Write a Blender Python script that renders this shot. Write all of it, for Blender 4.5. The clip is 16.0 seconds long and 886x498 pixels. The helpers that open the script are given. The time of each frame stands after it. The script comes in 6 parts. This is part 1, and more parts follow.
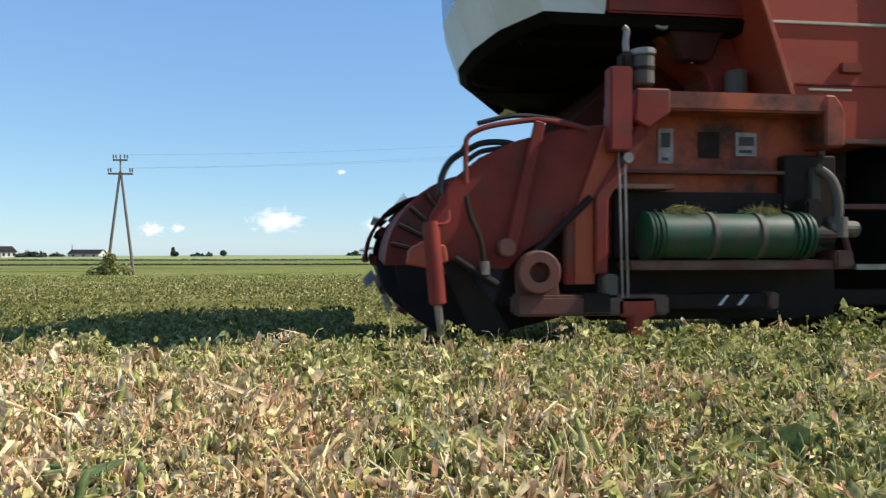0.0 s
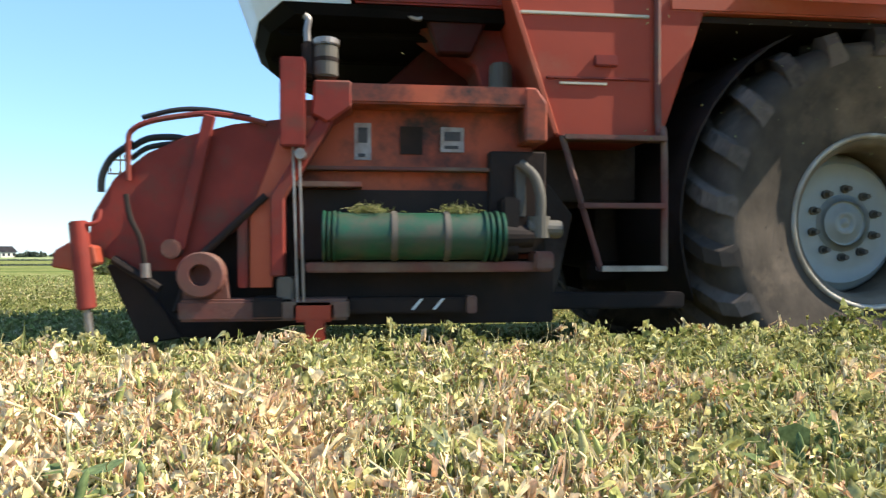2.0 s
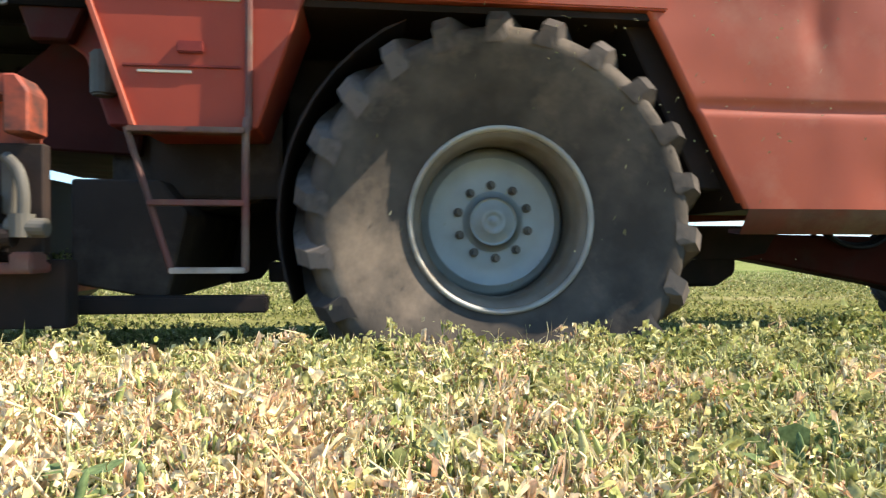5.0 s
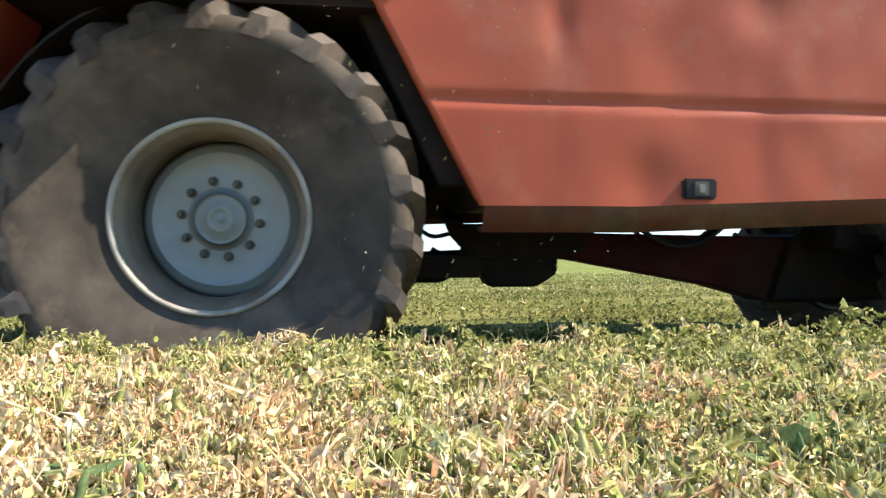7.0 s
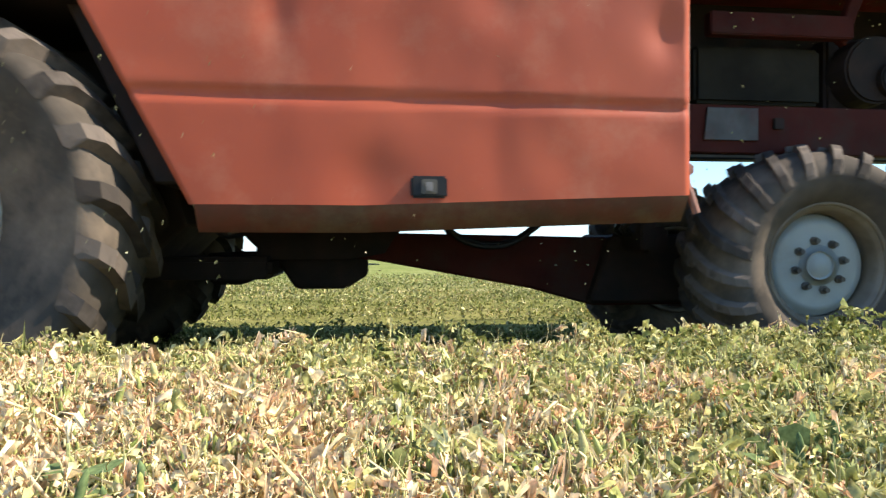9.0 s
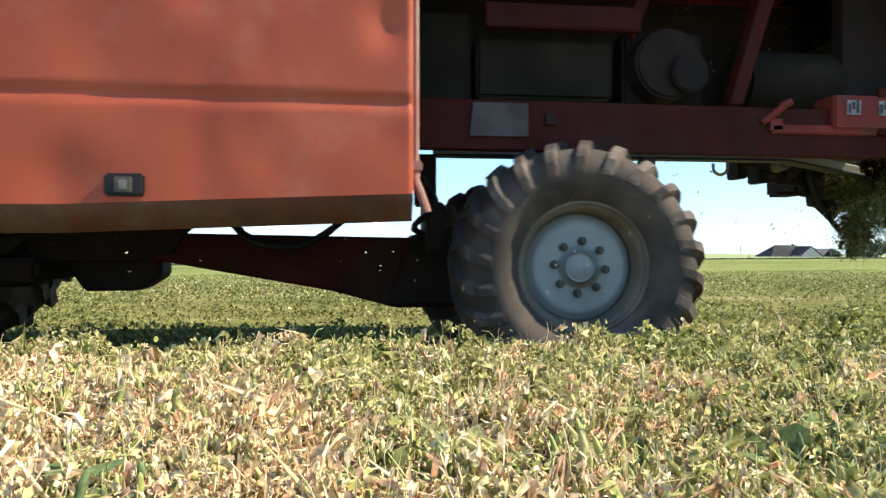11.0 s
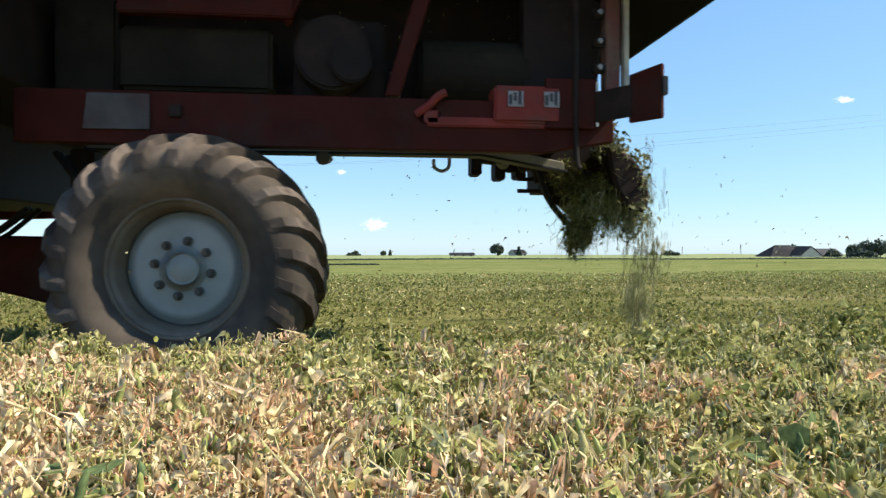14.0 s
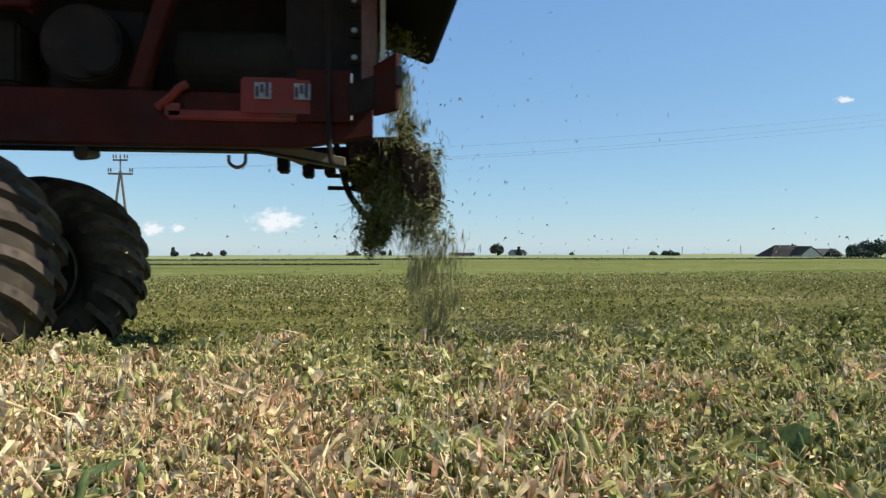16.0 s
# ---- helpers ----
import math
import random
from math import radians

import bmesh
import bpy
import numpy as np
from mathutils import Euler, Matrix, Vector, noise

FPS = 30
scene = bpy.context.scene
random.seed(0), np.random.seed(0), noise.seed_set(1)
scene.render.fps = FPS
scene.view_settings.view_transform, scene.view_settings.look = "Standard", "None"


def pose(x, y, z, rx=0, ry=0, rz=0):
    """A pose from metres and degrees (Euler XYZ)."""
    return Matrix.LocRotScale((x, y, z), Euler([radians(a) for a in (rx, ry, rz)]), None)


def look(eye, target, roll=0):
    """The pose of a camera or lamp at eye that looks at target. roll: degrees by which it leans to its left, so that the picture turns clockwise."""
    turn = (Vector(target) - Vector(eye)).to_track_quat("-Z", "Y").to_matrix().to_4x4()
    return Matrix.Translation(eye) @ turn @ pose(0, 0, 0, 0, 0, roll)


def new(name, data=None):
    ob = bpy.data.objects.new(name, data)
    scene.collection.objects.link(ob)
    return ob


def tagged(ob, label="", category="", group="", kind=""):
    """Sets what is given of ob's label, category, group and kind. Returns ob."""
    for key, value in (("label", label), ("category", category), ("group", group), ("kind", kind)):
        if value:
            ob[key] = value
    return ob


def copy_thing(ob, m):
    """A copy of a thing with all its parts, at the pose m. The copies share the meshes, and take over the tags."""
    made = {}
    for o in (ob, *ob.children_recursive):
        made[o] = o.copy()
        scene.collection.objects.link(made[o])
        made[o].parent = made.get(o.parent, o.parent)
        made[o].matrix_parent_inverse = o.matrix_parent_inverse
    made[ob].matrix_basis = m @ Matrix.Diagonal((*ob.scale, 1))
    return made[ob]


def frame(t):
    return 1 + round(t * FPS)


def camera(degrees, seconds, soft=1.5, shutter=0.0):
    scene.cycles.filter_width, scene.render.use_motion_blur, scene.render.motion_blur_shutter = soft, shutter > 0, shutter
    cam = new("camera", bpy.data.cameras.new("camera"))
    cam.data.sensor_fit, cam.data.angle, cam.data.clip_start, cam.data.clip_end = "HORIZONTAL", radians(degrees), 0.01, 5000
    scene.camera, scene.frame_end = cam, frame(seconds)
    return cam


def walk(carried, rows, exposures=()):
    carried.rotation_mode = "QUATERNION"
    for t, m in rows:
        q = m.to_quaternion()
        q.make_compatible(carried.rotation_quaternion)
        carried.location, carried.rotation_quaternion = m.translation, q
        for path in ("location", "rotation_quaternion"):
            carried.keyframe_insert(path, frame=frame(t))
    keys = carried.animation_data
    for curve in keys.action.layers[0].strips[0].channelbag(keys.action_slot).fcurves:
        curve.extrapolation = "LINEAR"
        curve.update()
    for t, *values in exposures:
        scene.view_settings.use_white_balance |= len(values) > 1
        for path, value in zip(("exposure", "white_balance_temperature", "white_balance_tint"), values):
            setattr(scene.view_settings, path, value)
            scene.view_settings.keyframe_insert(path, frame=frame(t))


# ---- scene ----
# Camera: on a low stand in the uncut peas, still, looking across the machine's way.
cam = camera(66.32, 16.0, soft=1.35, shutter=0.5)
EYE = (0.0, 0.0, 0.75)
VIEW = look(EYE, (0.1188, 0.9929, 0.75 - 0.0058))
walk(cam, [(0.0, VIEW), (16.0, VIEW)],
     exposures=[(0.0, 0.60), (1.0, 0.86), (2.0, 1.30), (3.0, 1.56), (4.0, 1.60), (6.5, 1.50), (8.5, 1.50), (9.2, 1.45),
                (11.5, 1.28), (12.5, 1.10), (13.5, 0.97), (14.5, 0.72), (15.2, 0.54), (16.0, 0.40)])

# Daylight: sun behind the machine's tail, all but in line with its way, so that its near side lies in open shade.
SUN_EL, SUN_AZ = 47.0, -8.5          # azimuth from +X, negative towards the camera
to_sun = Vector((math.cos(radians(SUN_AZ)) * math.cos(radians(SUN_EL)), math.sin(radians(SUN_AZ)) * math.cos(radians(SUN_EL)), math.sin(radians(SUN_EL))))
world = bpy.data.worlds.new("sky")
scene.world = world
world.use_nodes = True
wn, wl = world.node_tree.nodes, world.node_tree.links
sky = wn.new("ShaderNodeTexSky")
sky.sky_type, sky.sun_disc = "NISHITA", False
sky.sun_elevation, sky.sun_rotation = radians(SUN_EL), radians(90 - SUN_AZ)
sky.air_density, sky.dust_density, sky.ozone_density = 1.0, 0.0, 4.0
# thin summer haze: evens the sky's channels out towards a pale blue
apart, together = wn.new("ShaderNodeSeparateColor"), wn.new("ShaderNodeCombineColor")
wl.new(sky.outputs[0], apart.inputs[0])
for i, (power, gain) in enumerate(((0.62, 1.58), (0.56, 2.32), (0.30, 4.55))):
    p = wn.new("ShaderNodeMath")
    p.operation, p.inputs[1].default_value = "POWER", power
    g = wn.new("ShaderNodeMath")
    g.operation, g.inputs[1].default_value = "MULTIPLY", gain
    wl.new(apart.outputs[i], p.inputs[0])
    wl.new(p.outputs[0], g.inputs[0])
    wl.new(g.outputs[0], together.inputs[i])
wl.new(together.outputs[0], wn["Background"].inputs[0])
wn["Background"].inputs[1].default_value = 0.076
sun = new("sun", bpy.data.lights.new("sun", "SUN"))
sun.data.energy, sun.data.angle, sun.data.color = 4.25, radians(0.6), (1.0, 0.93, 0.82)
sun.matrix_world = look((0, 0, 30), Vector((0, 0, 30)) - to_sun)

# The machine's way: seconds and metres covered.
WAY = [(0, 0), (0.5, 0.293), (1, 0.602), (1.5, 0.897), (2, 1.200), (2.5, 1.487), (3, 1.784), (3.5, 2.078), (4, 2.392), (5, 3.009), (6, 3.626),
       (6.5, 3.944), (7, 4.266), (7.5, 4.578), (8, 4.888), (8.5, 5.197), (9, 5.518), (10, 6.157), (11, 6.791), (11.5, 7.109), (12, 7.422), (12.5, 7.729),
       (13, 8.049), (13.5, 8.362), (14, 8.675), (14.5, 8.980), (15, 9.302), (15.5, 9.616), (16, 9.942)]


def covered(t):
    return float(np.interp(t, [w[0] for w in WAY], [w[1] for w in WAY]))


# ---- materials ----
def surf(name, c1, c2, scale=6.0, rough=0.6, metal=0.0, dirt=None, dirt_at=0.58, dirt_scale=2.5, bump=0.15, bump_scale=60.0, spread=None, gloss=0.0, shine=0.5):
    """A worn surface: two tones of one colour, patches of dirt, fine relief; spread varies it from piece to piece ('object' or 'island')."""
    m = bpy.data.materials.new(name)
    m.use_nodes = True
    n, l = m.node_tree.nodes, m.node_tree.links
    bsdf = n["Principled BSDF"]
    co = n.new("ShaderNodeTexCoord")
    no = n.new("ShaderNodeTexNoise")
    no.inputs["Scale"].default_value, no.inputs["Detail"].default_value = scale, 6
    l.new(co.outputs["Object"], no.inputs["Vector"])
    mix = n.new("ShaderNodeMix")
    mix.data_type = "RGBA"
    mix.inputs[6].default_value, mix.inputs[7].default_value = (*c1, 1), (*c2, 1)
    ramp = n.new("ShaderNodeMapRange")
    ramp.inputs[1].default_value, ramp.inputs[2].default_value = 0.35, 0.68
    if spread:
        src = n.new("ShaderNodeObjectInfo" if spread == "object" else "ShaderNodeNewGeometry")
        add = n.new("ShaderNodeMath")
        add.operation = "MULTIPLY_ADD"
        add.inputs[1].default_value, add.inputs[2].default_value = 0.6, -0.3
        l.new(src.outputs["Random" if spread == "object" else "Random Per Island"], add.inputs[0])
        both = n.new("ShaderNodeMath")
        l.new(no.outputs[0], both.inputs[0])
        l.new(add.outputs[0], both.inputs[1])
        l.new(both.outputs[0], ramp.inputs[0])
    else:
        l.new(no.outputs[0], ramp.inputs[0])
    l.new(ramp.outputs[0], mix.inputs[0])
    colour = mix.outputs[2]
    if dirt:
        dn = n.new("ShaderNodeTexNoise")
        dn.inputs["Scale"].default_value, dn.inputs["Detail"].default_value, dn.inputs["Roughness"].default_value = dirt_scale, 9, 0.65
        l.new(co.outputs["Object"], dn.inputs["Vector"])
        dr = n.new("ShaderNodeMapRange")
        dr.inputs[1].default_value, dr.inputs[2].default_value = dirt_at - 0.08, dirt_at + 0.14
        l.new(dn.outputs[0], dr.inputs[0])
        dm = n.new("ShaderNodeMix")
        dm.data_type = "RGBA"
        dm.inputs[7].default_value = (*dirt, 1)
        l.new(dr.outputs[0], dm.inputs[0])
        l.new(colour, dm.inputs[6])
        colour = dm.outputs[2]
    l.new(colour, bsdf.inputs["Base Color"])
    rr = n.new("ShaderNodeMapRange")
    rr.inputs[3].default_value, rr.inputs[4].default_value = max(rough - 0.12, 0.05), min(rough + 0.15, 1.0)
    l.new(no.outputs[0], rr.inputs[0])
    l.new(rr.outputs[0], bsdf.inputs["Roughness"])
    bsdf.inputs["Metallic"].default_value = metal
    bsdf.inputs["Coat Weight"].default_value = gloss
    bsdf.inputs["Specular IOR Level"].default_value = shine
    if bump:
        bn = n.new("ShaderNodeTexNoise")
        bn.inputs["Scale"].default_value, bn.inputs["Detail"].default_value = bump_scale, 5
        l.new(co.outputs["Object"], bn.inputs["Vector"])
        b = n.new("ShaderNodeBump")
        b.inputs["Strength"].default_value, b.inputs["Distance"].default_value = bump, 0.004
        l.new(bn.outputs[0], b.inputs["Height"])
        l.new(b.outputs[0], bsdf.inputs["Normal"])
    return m


def leafy(name, colours, through_light=0.3, rough=0.55):
    """Leaves and straw: a colour for each one out of a range, fine mottling, some light let through."""
    m = bpy.data.materials.new(name)
    m.use_nodes = True
    n, l = m.node_tree.nodes, m.node_tree.links
    bsdf, out = n["Principled BSDF"], n["Material Output"]
    geo = n.new("ShaderNodeNewGeometry")
    ramp = n.new("ShaderNodeValToRGB")
    while len(ramp.color_ramp.elements) < len(colours):
        ramp.color_ramp.elements.new(0.5)
    for i, (e, c) in enumerate(zip(ramp.color_ramp.elements, colours)):
        e.position, e.color = i / (len(colours) - 1), (*c, 1)
    l.new(geo.outputs["Random Per Island"], ramp.inputs[0])
    co = n.new("ShaderNodeTexCoord")
    no = n.new("ShaderNodeTexNoise")
    no.inputs["Scale"].default_value, no.inputs["Detail"].default_value = 90, 4
    l.new(co.outputs["Object"], no.inputs["Vector"])
    hsv = n.new("ShaderNodeHueSaturation")
    mr = n.new("ShaderNodeMapRange")
    mr.inputs[1].default_value, mr.inputs[2].default_value, mr.inputs[3].default_value, mr.inputs[4].default_value = 0.3, 0.7, 0.60, 1.35
    l.new(no.outputs[0], mr.inputs[0])
    l.new(mr.outputs[0], hsv.inputs["Value"])
    l.new(ramp.outputs[0], hsv.inputs["Color"])
    l.new(hsv.outputs[0], bsdf.inputs["Base Color"])
    bsdf.inputs["Roughness"].default_value = rough
    bsdf.inputs["Specular IOR Level"].default_value = 0.03
    tr = n.new("ShaderNodeBsdfTranslucent")
    l.new(hsv.outputs[0], tr.inputs[0])
    mx = n.new("ShaderNodeMixShader")
    mx.inputs[0].default_value = through_light
    l.new(bsdf.outputs[0], mx.inputs[1])
    l.new(tr.outputs[0], mx.inputs[2])
    l.new(mx.outputs[0], out.inputs["Surface"])
    return m


DUST = (0.30, 0.22, 0.15)
RED = surf("faded_red_paint", (0.41, 0.080, 0.030), (0.355, 0.064, 0.025), 2.2, 0.5, dirt=(0.43, 0.13, 0.065), dirt_at=0.62, bump=0.05, gloss=0.03, shine=0.3)
RED_WORN = surf("worn_red_paint", (0.25, 0.037, 0.024), (0.17, 0.027, 0.019), 5, 0.6, dirt=(0.10, 0.055, 0.038), dirt_at=0.58, dirt_scale=4, bump=0.1, shine=0.2)
# Header red in its lit tone; sunlight is put into the colour.
SUNLIT_ORANGE = surf("sunlit_orange_paint", (0.42, 0.090, 0.036), (0.30, 0.055, 0.025), 4, 0.6, dirt=(0.04, 0.024, 0.018), dirt_at=0.515, dirt_scale=4.5, bump=0.1, shine=0.3)
# Mud on the frame parts; on the side panel's sill also shade.
MUD_SHADE_RED = surf("muddy_and_shaded_red_steel", (0.15, 0.040, 0.026), (0.10, 0.05, 0.033), 7, 0.75, dirt=(0.16, 0.11, 0.07), dirt_at=0.55, dirt_scale=4, bump=0.3)
# Oily steel kept near black, with the inner housings' shade in its colour.
OILY_SHADE = surf("oily_and_shade_dark_steel", (0.020, 0.015, 0.012), (0.034, 0.022, 0.017), 5, 0.7, dirt=(0.045, 0.028, 0.020), dirt_at=0.64, bump=0.2, shine=0.12)
# Shaded copy of the red paint: shade is put into its colour.
SHADED_RED = surf("grimy_shaded_red_paint", (0.066, 0.012, 0.007), (0.042, 0.009, 0.006), 4, 0.65, dirt=(0.040, 0.024, 0.017), dirt_at=0.58, bump=0.12, shine=0.1)
RED_DEEP = surf("deep_red_paint", (0.36, 0.056, 0.026), (0.29, 0.046, 0.022), 2.5, 0.52, dirt=(0.32, 0.10, 0.055), dirt_at=0.60, bump=0.06, shine=0.2)
BLACK = surf("black_plastic", (0.014, 0.014, 0.014), (0.024, 0.022, 0.020), 8, 0.55, bump=0.1, shine=0.25)
RUBBER = surf("tyre_rubber", (0.055, 0.045, 0.035), (0.105, 0.084, 0.064), 5, 0.85, dirt=(0.20, 0.15, 0.105), dirt_at=0.58, dirt_scale=2.0, bump=0.3, bump_scale=40, shine=0.06)
LUG = surf("dusty_lug_rubber", (0.14, 0.11, 0.086), (0.060, 0.048, 0.038), 9, 0.8, dirt=(0.035, 0.028, 0.024), dirt_at=0.62, dirt_scale=12, bump=0.4, bump_scale=40, spread="object", shine=0.08)
WHEEL_PAINT = surf("grey_blue_wheel_paint", (0.30, 0.315, 0.285), (0.235, 0.245, 0.22), 4, 0.5, dirt=(0.20, 0.18, 0.15), dirt_at=0.66, dirt_scale=3.5, bump=0.05)
# Dusty paint with the deep barrel's shade put into its colour.
RIM_EDGE = surf("dusty_shaded_rim_paint", (0.17, 0.13, 0.085), (0.10, 0.072, 0.043), 6, 0.6, dirt=(0.08, 0.055, 0.028), dirt_at=0.58, bump=0.15)
GREEN = surf("green_machine_paint", (0.010, 0.075, 0.036), (0.014, 0.05, 0.027), 5, 0.5, dirt=(0.075, 0.06, 0.04), dirt_at=0.52, dirt_scale=6, bump=0.1, gloss=0.05, shine=0.3)
STEEL = surf("dull_steel", (0.34, 0.31, 0.28), (0.22, 0.18, 0.15), 9, 0.45, 0.75, dirt=(0.13, 0.09, 0.06), dirt_at=0.62, bump=0.15)
# Tank paint with the tail's inner shade put into its colour.
SHADED_TANK = surf("grimy_shaded_tank_paint", (0.032, 0.026, 0.017), (0.020, 0.016, 0.011), 3, 0.75, dirt=(0.018, 0.013, 0.010), dirt_at=0.56, bump=0.1, shine=0.06)
CREAM = surf("cream_panel", (0.52, 0.47, 0.34), (0.44, 0.38, 0.27), 4, 0.6, dirt=(0.20, 0.15, 0.10), dirt_at=0.62, bump=0.08)
LIP = surf("scoured_rim_lip", (0.40, 0.36, 0.29), (0.27, 0.22, 0.16), 5, 0.5, dirt=(0.17, 0.12, 0.07), dirt_at=0.60, bump=0.1)
# Dusty steel, lifted so that hazy glare is part of the colour.
HAZED_GRIME = surf("dusty_hazed_dark_steel", (0.055, 0.039, 0.029), (0.036, 0.026, 0.020), 3, 0.8, dirt=(0.11, 0.082, 0.060), dirt_at=0.60, bump=0.2, shine=0.08)
# Below plastic black: the undersides' deep shade is put into the colour.
SHADE_BLACK = surf("shade_black_sheet", (0.007, 0.007, 0.006), (0.012, 0.010, 0.009), 6, 0.8, bump=0.1, shine=0.05)
STRIP = surf("dull_cream_sheet", (0.27, 0.245, 0.16), (0.20, 0.17, 0.11), 4, 0.65, dirt=(0.10, 0.075, 0.05), dirt_at=0.58, bump=0.08)
PLATE = surf("scraped_plate", (0.075, 0.064, 0.052), (0.045, 0.036, 0.028), 9, 0.6, dirt=(0.06, 0.022, 0.014), dirt_at=0.56, dirt_scale=8, bump=0.1)
PIPE = surf("dusty_red_pipe", (0.34, 0.17, 0.12), (0.26, 0.10, 0.065), 6, 0.6, dirt=(0.24, 0.18, 0.13), dirt_at=0.55, bump=0.1)
BEIGE = surf("dusty_beige_sheet", (0.105, 0.09, 0.065), (0.07, 0.058, 0.042), 3, 0.7, dirt=(0.05, 0.036, 0.026), dirt_at=0.6, bump=0.1)
WHITE = surf("white_cab_paint", (0.70, 0.72, 0.68), (0.60, 0.62, 0.58), 3, 0.4, dirt=(0.42, 0.38, 0.3), dirt_at=0.68, bump=0.04)
STICKER = surf("scuffed_white_sticker", (0.34, 0.31, 0.29), (0.22, 0.19, 0.17), 30, 0.5, dirt=(0.2, 0.12, 0.1), dirt_at=0.6, dirt_scale=25, bump=0)
INK = surf("black_print", (0.03, 0.03, 0.03), (0.06, 0.05, 0.05), 30, 0.6, bump=0)
WOOD = surf("grey_weathered_wood", (0.20, 0.16, 0.13), (0.12, 0.09, 0.075), 12, 0.85, bump=0.3, bump_scale=80)
PORCELAIN = surf("brown_porcelain", (0.10, 0.06, 0.05), (0.2, 0.18, 0.16), 8, 0.3, bump=0)
PLASTER = surf("pale_plaster", (0.55, 0.52, 0.46), (0.46, 0.43, 0.38), 0.6, 0.85, bump=0)
ROOF = surf("dark_roof_tiles", (0.045, 0.040, 0.040), (0.03, 0.027, 0.027), 0.8, 0.8, bump=0)
GREY_ROOF = surf("grey_sheet_roof", (0.13, 0.125, 0.12), (0.10, 0.095, 0.09), 0.8, 0.8, bump=0)
PANE = surf("dark_window_glass", (0.03, 0.035, 0.04), (0.05, 0.05, 0.06), 1, 0.15, bump=0)
DRY_LEAF = leafy("dry_pea_leaves", [(0.84, 0.65, 0.34), (0.88, 0.74, 0.44), (0.76, 0.42, 0.23), (0.90, 0.82, 0.55), (0.36, 0.22, 0.10), (0.90, 0.59, 0.38), (0.86, 0.69, 0.40), (0.64, 0.56, 0.28), (0.22, 0.14, 0.07)], 0.30, 0.6)
PALE_LEAF = leafy("yellowing_pea_leaves", [(0.52, 0.48, 0.16), (0.78, 0.68, 0.33), (0.34, 0.34, 0.10), (0.74, 0.68, 0.35), (0.20, 0.22, 0.06), (0.56, 0.52, 0.20), (0.11, 0.125, 0.038)], 0.32, 0.5)
GREEN_LEAF = leafy("green_pea_leaves", [(0.17, 0.19, 0.048), (0.28, 0.285, 0.08), (0.07, 0.095, 0.028), (0.42, 0.40, 0.14), (0.11, 0.14, 0.036)], 0.30, 0.45)
DARK_LEAF = leafy("dark_pea_leaves", [(0.16, 0.22, 0.085), (0.24, 0.29, 0.12), (0.12, 0.17, 0.065), (0.30, 0.34, 0.14)], 0.25, 0.45)
STALK = leafy("dry_pea_stalks", [(0.68, 0.56, 0.27), (0.54, 0.42, 0.18), (0.50, 0.50, 0.20), (0.74, 0.65, 0.36), (0.40, 0.29, 0.12)], 0.15, 0.6)
POD = leafy("pea_pods", [(0.46, 0.46, 0.17), (0.31, 0.34, 0.10), (0.60, 0.56, 0.24), (0.23, 0.275, 0.075), (0.60, 0.53, 0.24)], 0.22, 0.4)
FLYING = leafy("flying_pea_straw", [(0.24, 0.25, 0.11), (0.36, 0.35, 0.18), (0.13, 0.14, 0.06), (0.44, 0.42, 0.25), (0.18, 0.19, 0.08)], 0.25, 0.7)
STRAW = leafy("chopped_pea_straw", [(0.26, 0.28, 0.08), (0.40, 0.37, 0.13), (0.12, 0.15, 0.035), (0.48, 0.43, 0.21), (0.18, 0.21, 0.06), (0.28, 0.24, 0.11)], 0.3, 0.65)
# Chopped straw at about half brightness; backlit shade is in the colour.
SHADED_STRAW = leafy("shaded_pea_straw", [(0.14, 0.15, 0.04), (0.22, 0.20, 0.07), (0.06, 0.075, 0.02), (0.28, 0.24, 0.11), (0.10, 0.11, 0.03), (0.15, 0.12, 0.055)], 0.2, 0.65)
# Greyed and lightened, so distance haze is part of the colour.
HAZED_LEAF = leafy("hazed_tree_foliage", [(0.068, 0.086, 0.062), (0.088, 0.108, 0.076), (0.105, 0.125, 0.092)], 0.2, 0.7)


# ---- mesh helpers ----
ORIGIN = Vector((3.62, 4.40, 0.0))     # the harvester's base point under its front axle, at the start
MESHES = {}


def part(name, bm, material, parent=None, label="", shift=True, smooth=False):
    """Links a bmesh as ONE mesh object under a thing or a part. shift: its numbers are those of the field, not of the thing."""
    if shift and parent is not None:
        bmesh.ops.translate(bm, verts=bm.verts, vec=-ORIGIN)
    bmesh.ops.recalc_face_normals(bm, faces=bm.faces)
    me = bpy.data.meshes.new(name)
    for f in bm.faces:
        f.smooth = smooth
    bm.to_mesh(me)
    bm.free()
    me.materials.append(material)
    ob = new(name, me)
    ob.parent = parent
    if label:
        tagged(ob, label)
    return ob


def box(x0, x1, y0, y1, z0, z1, bevel=0.006, bm=None):
    b = bmesh.new()
    bmesh.ops.create_cube(b, size=1)
    for v in b.verts:
        v.co = Vector(((x0 + x1) / 2 + v.co.x * (x1 - x0), (y0 + y1) / 2 + v.co.y * (y1 - y0), (z0 + z1) / 2 + v.co.z * (z1 - z0)))
    if bevel:
        bmesh.ops.bevel(b, geom=b.edges[:], offset=min(bevel, 0.3 * min(abs(x1 - x0), abs(y1 - y0), abs(z1 - z0))), segments=2, affect="EDGES", clamp_overlap=True)
    return join(bm, b)


def join(bm, b):
    if bm is None:
        return b
    me = bpy.data.meshes.new("tmp")
    b.to_mesh(me)
    b.free()
    bm.from_mesh(me)
    bpy.data.meshes.remove(me)
    return bm


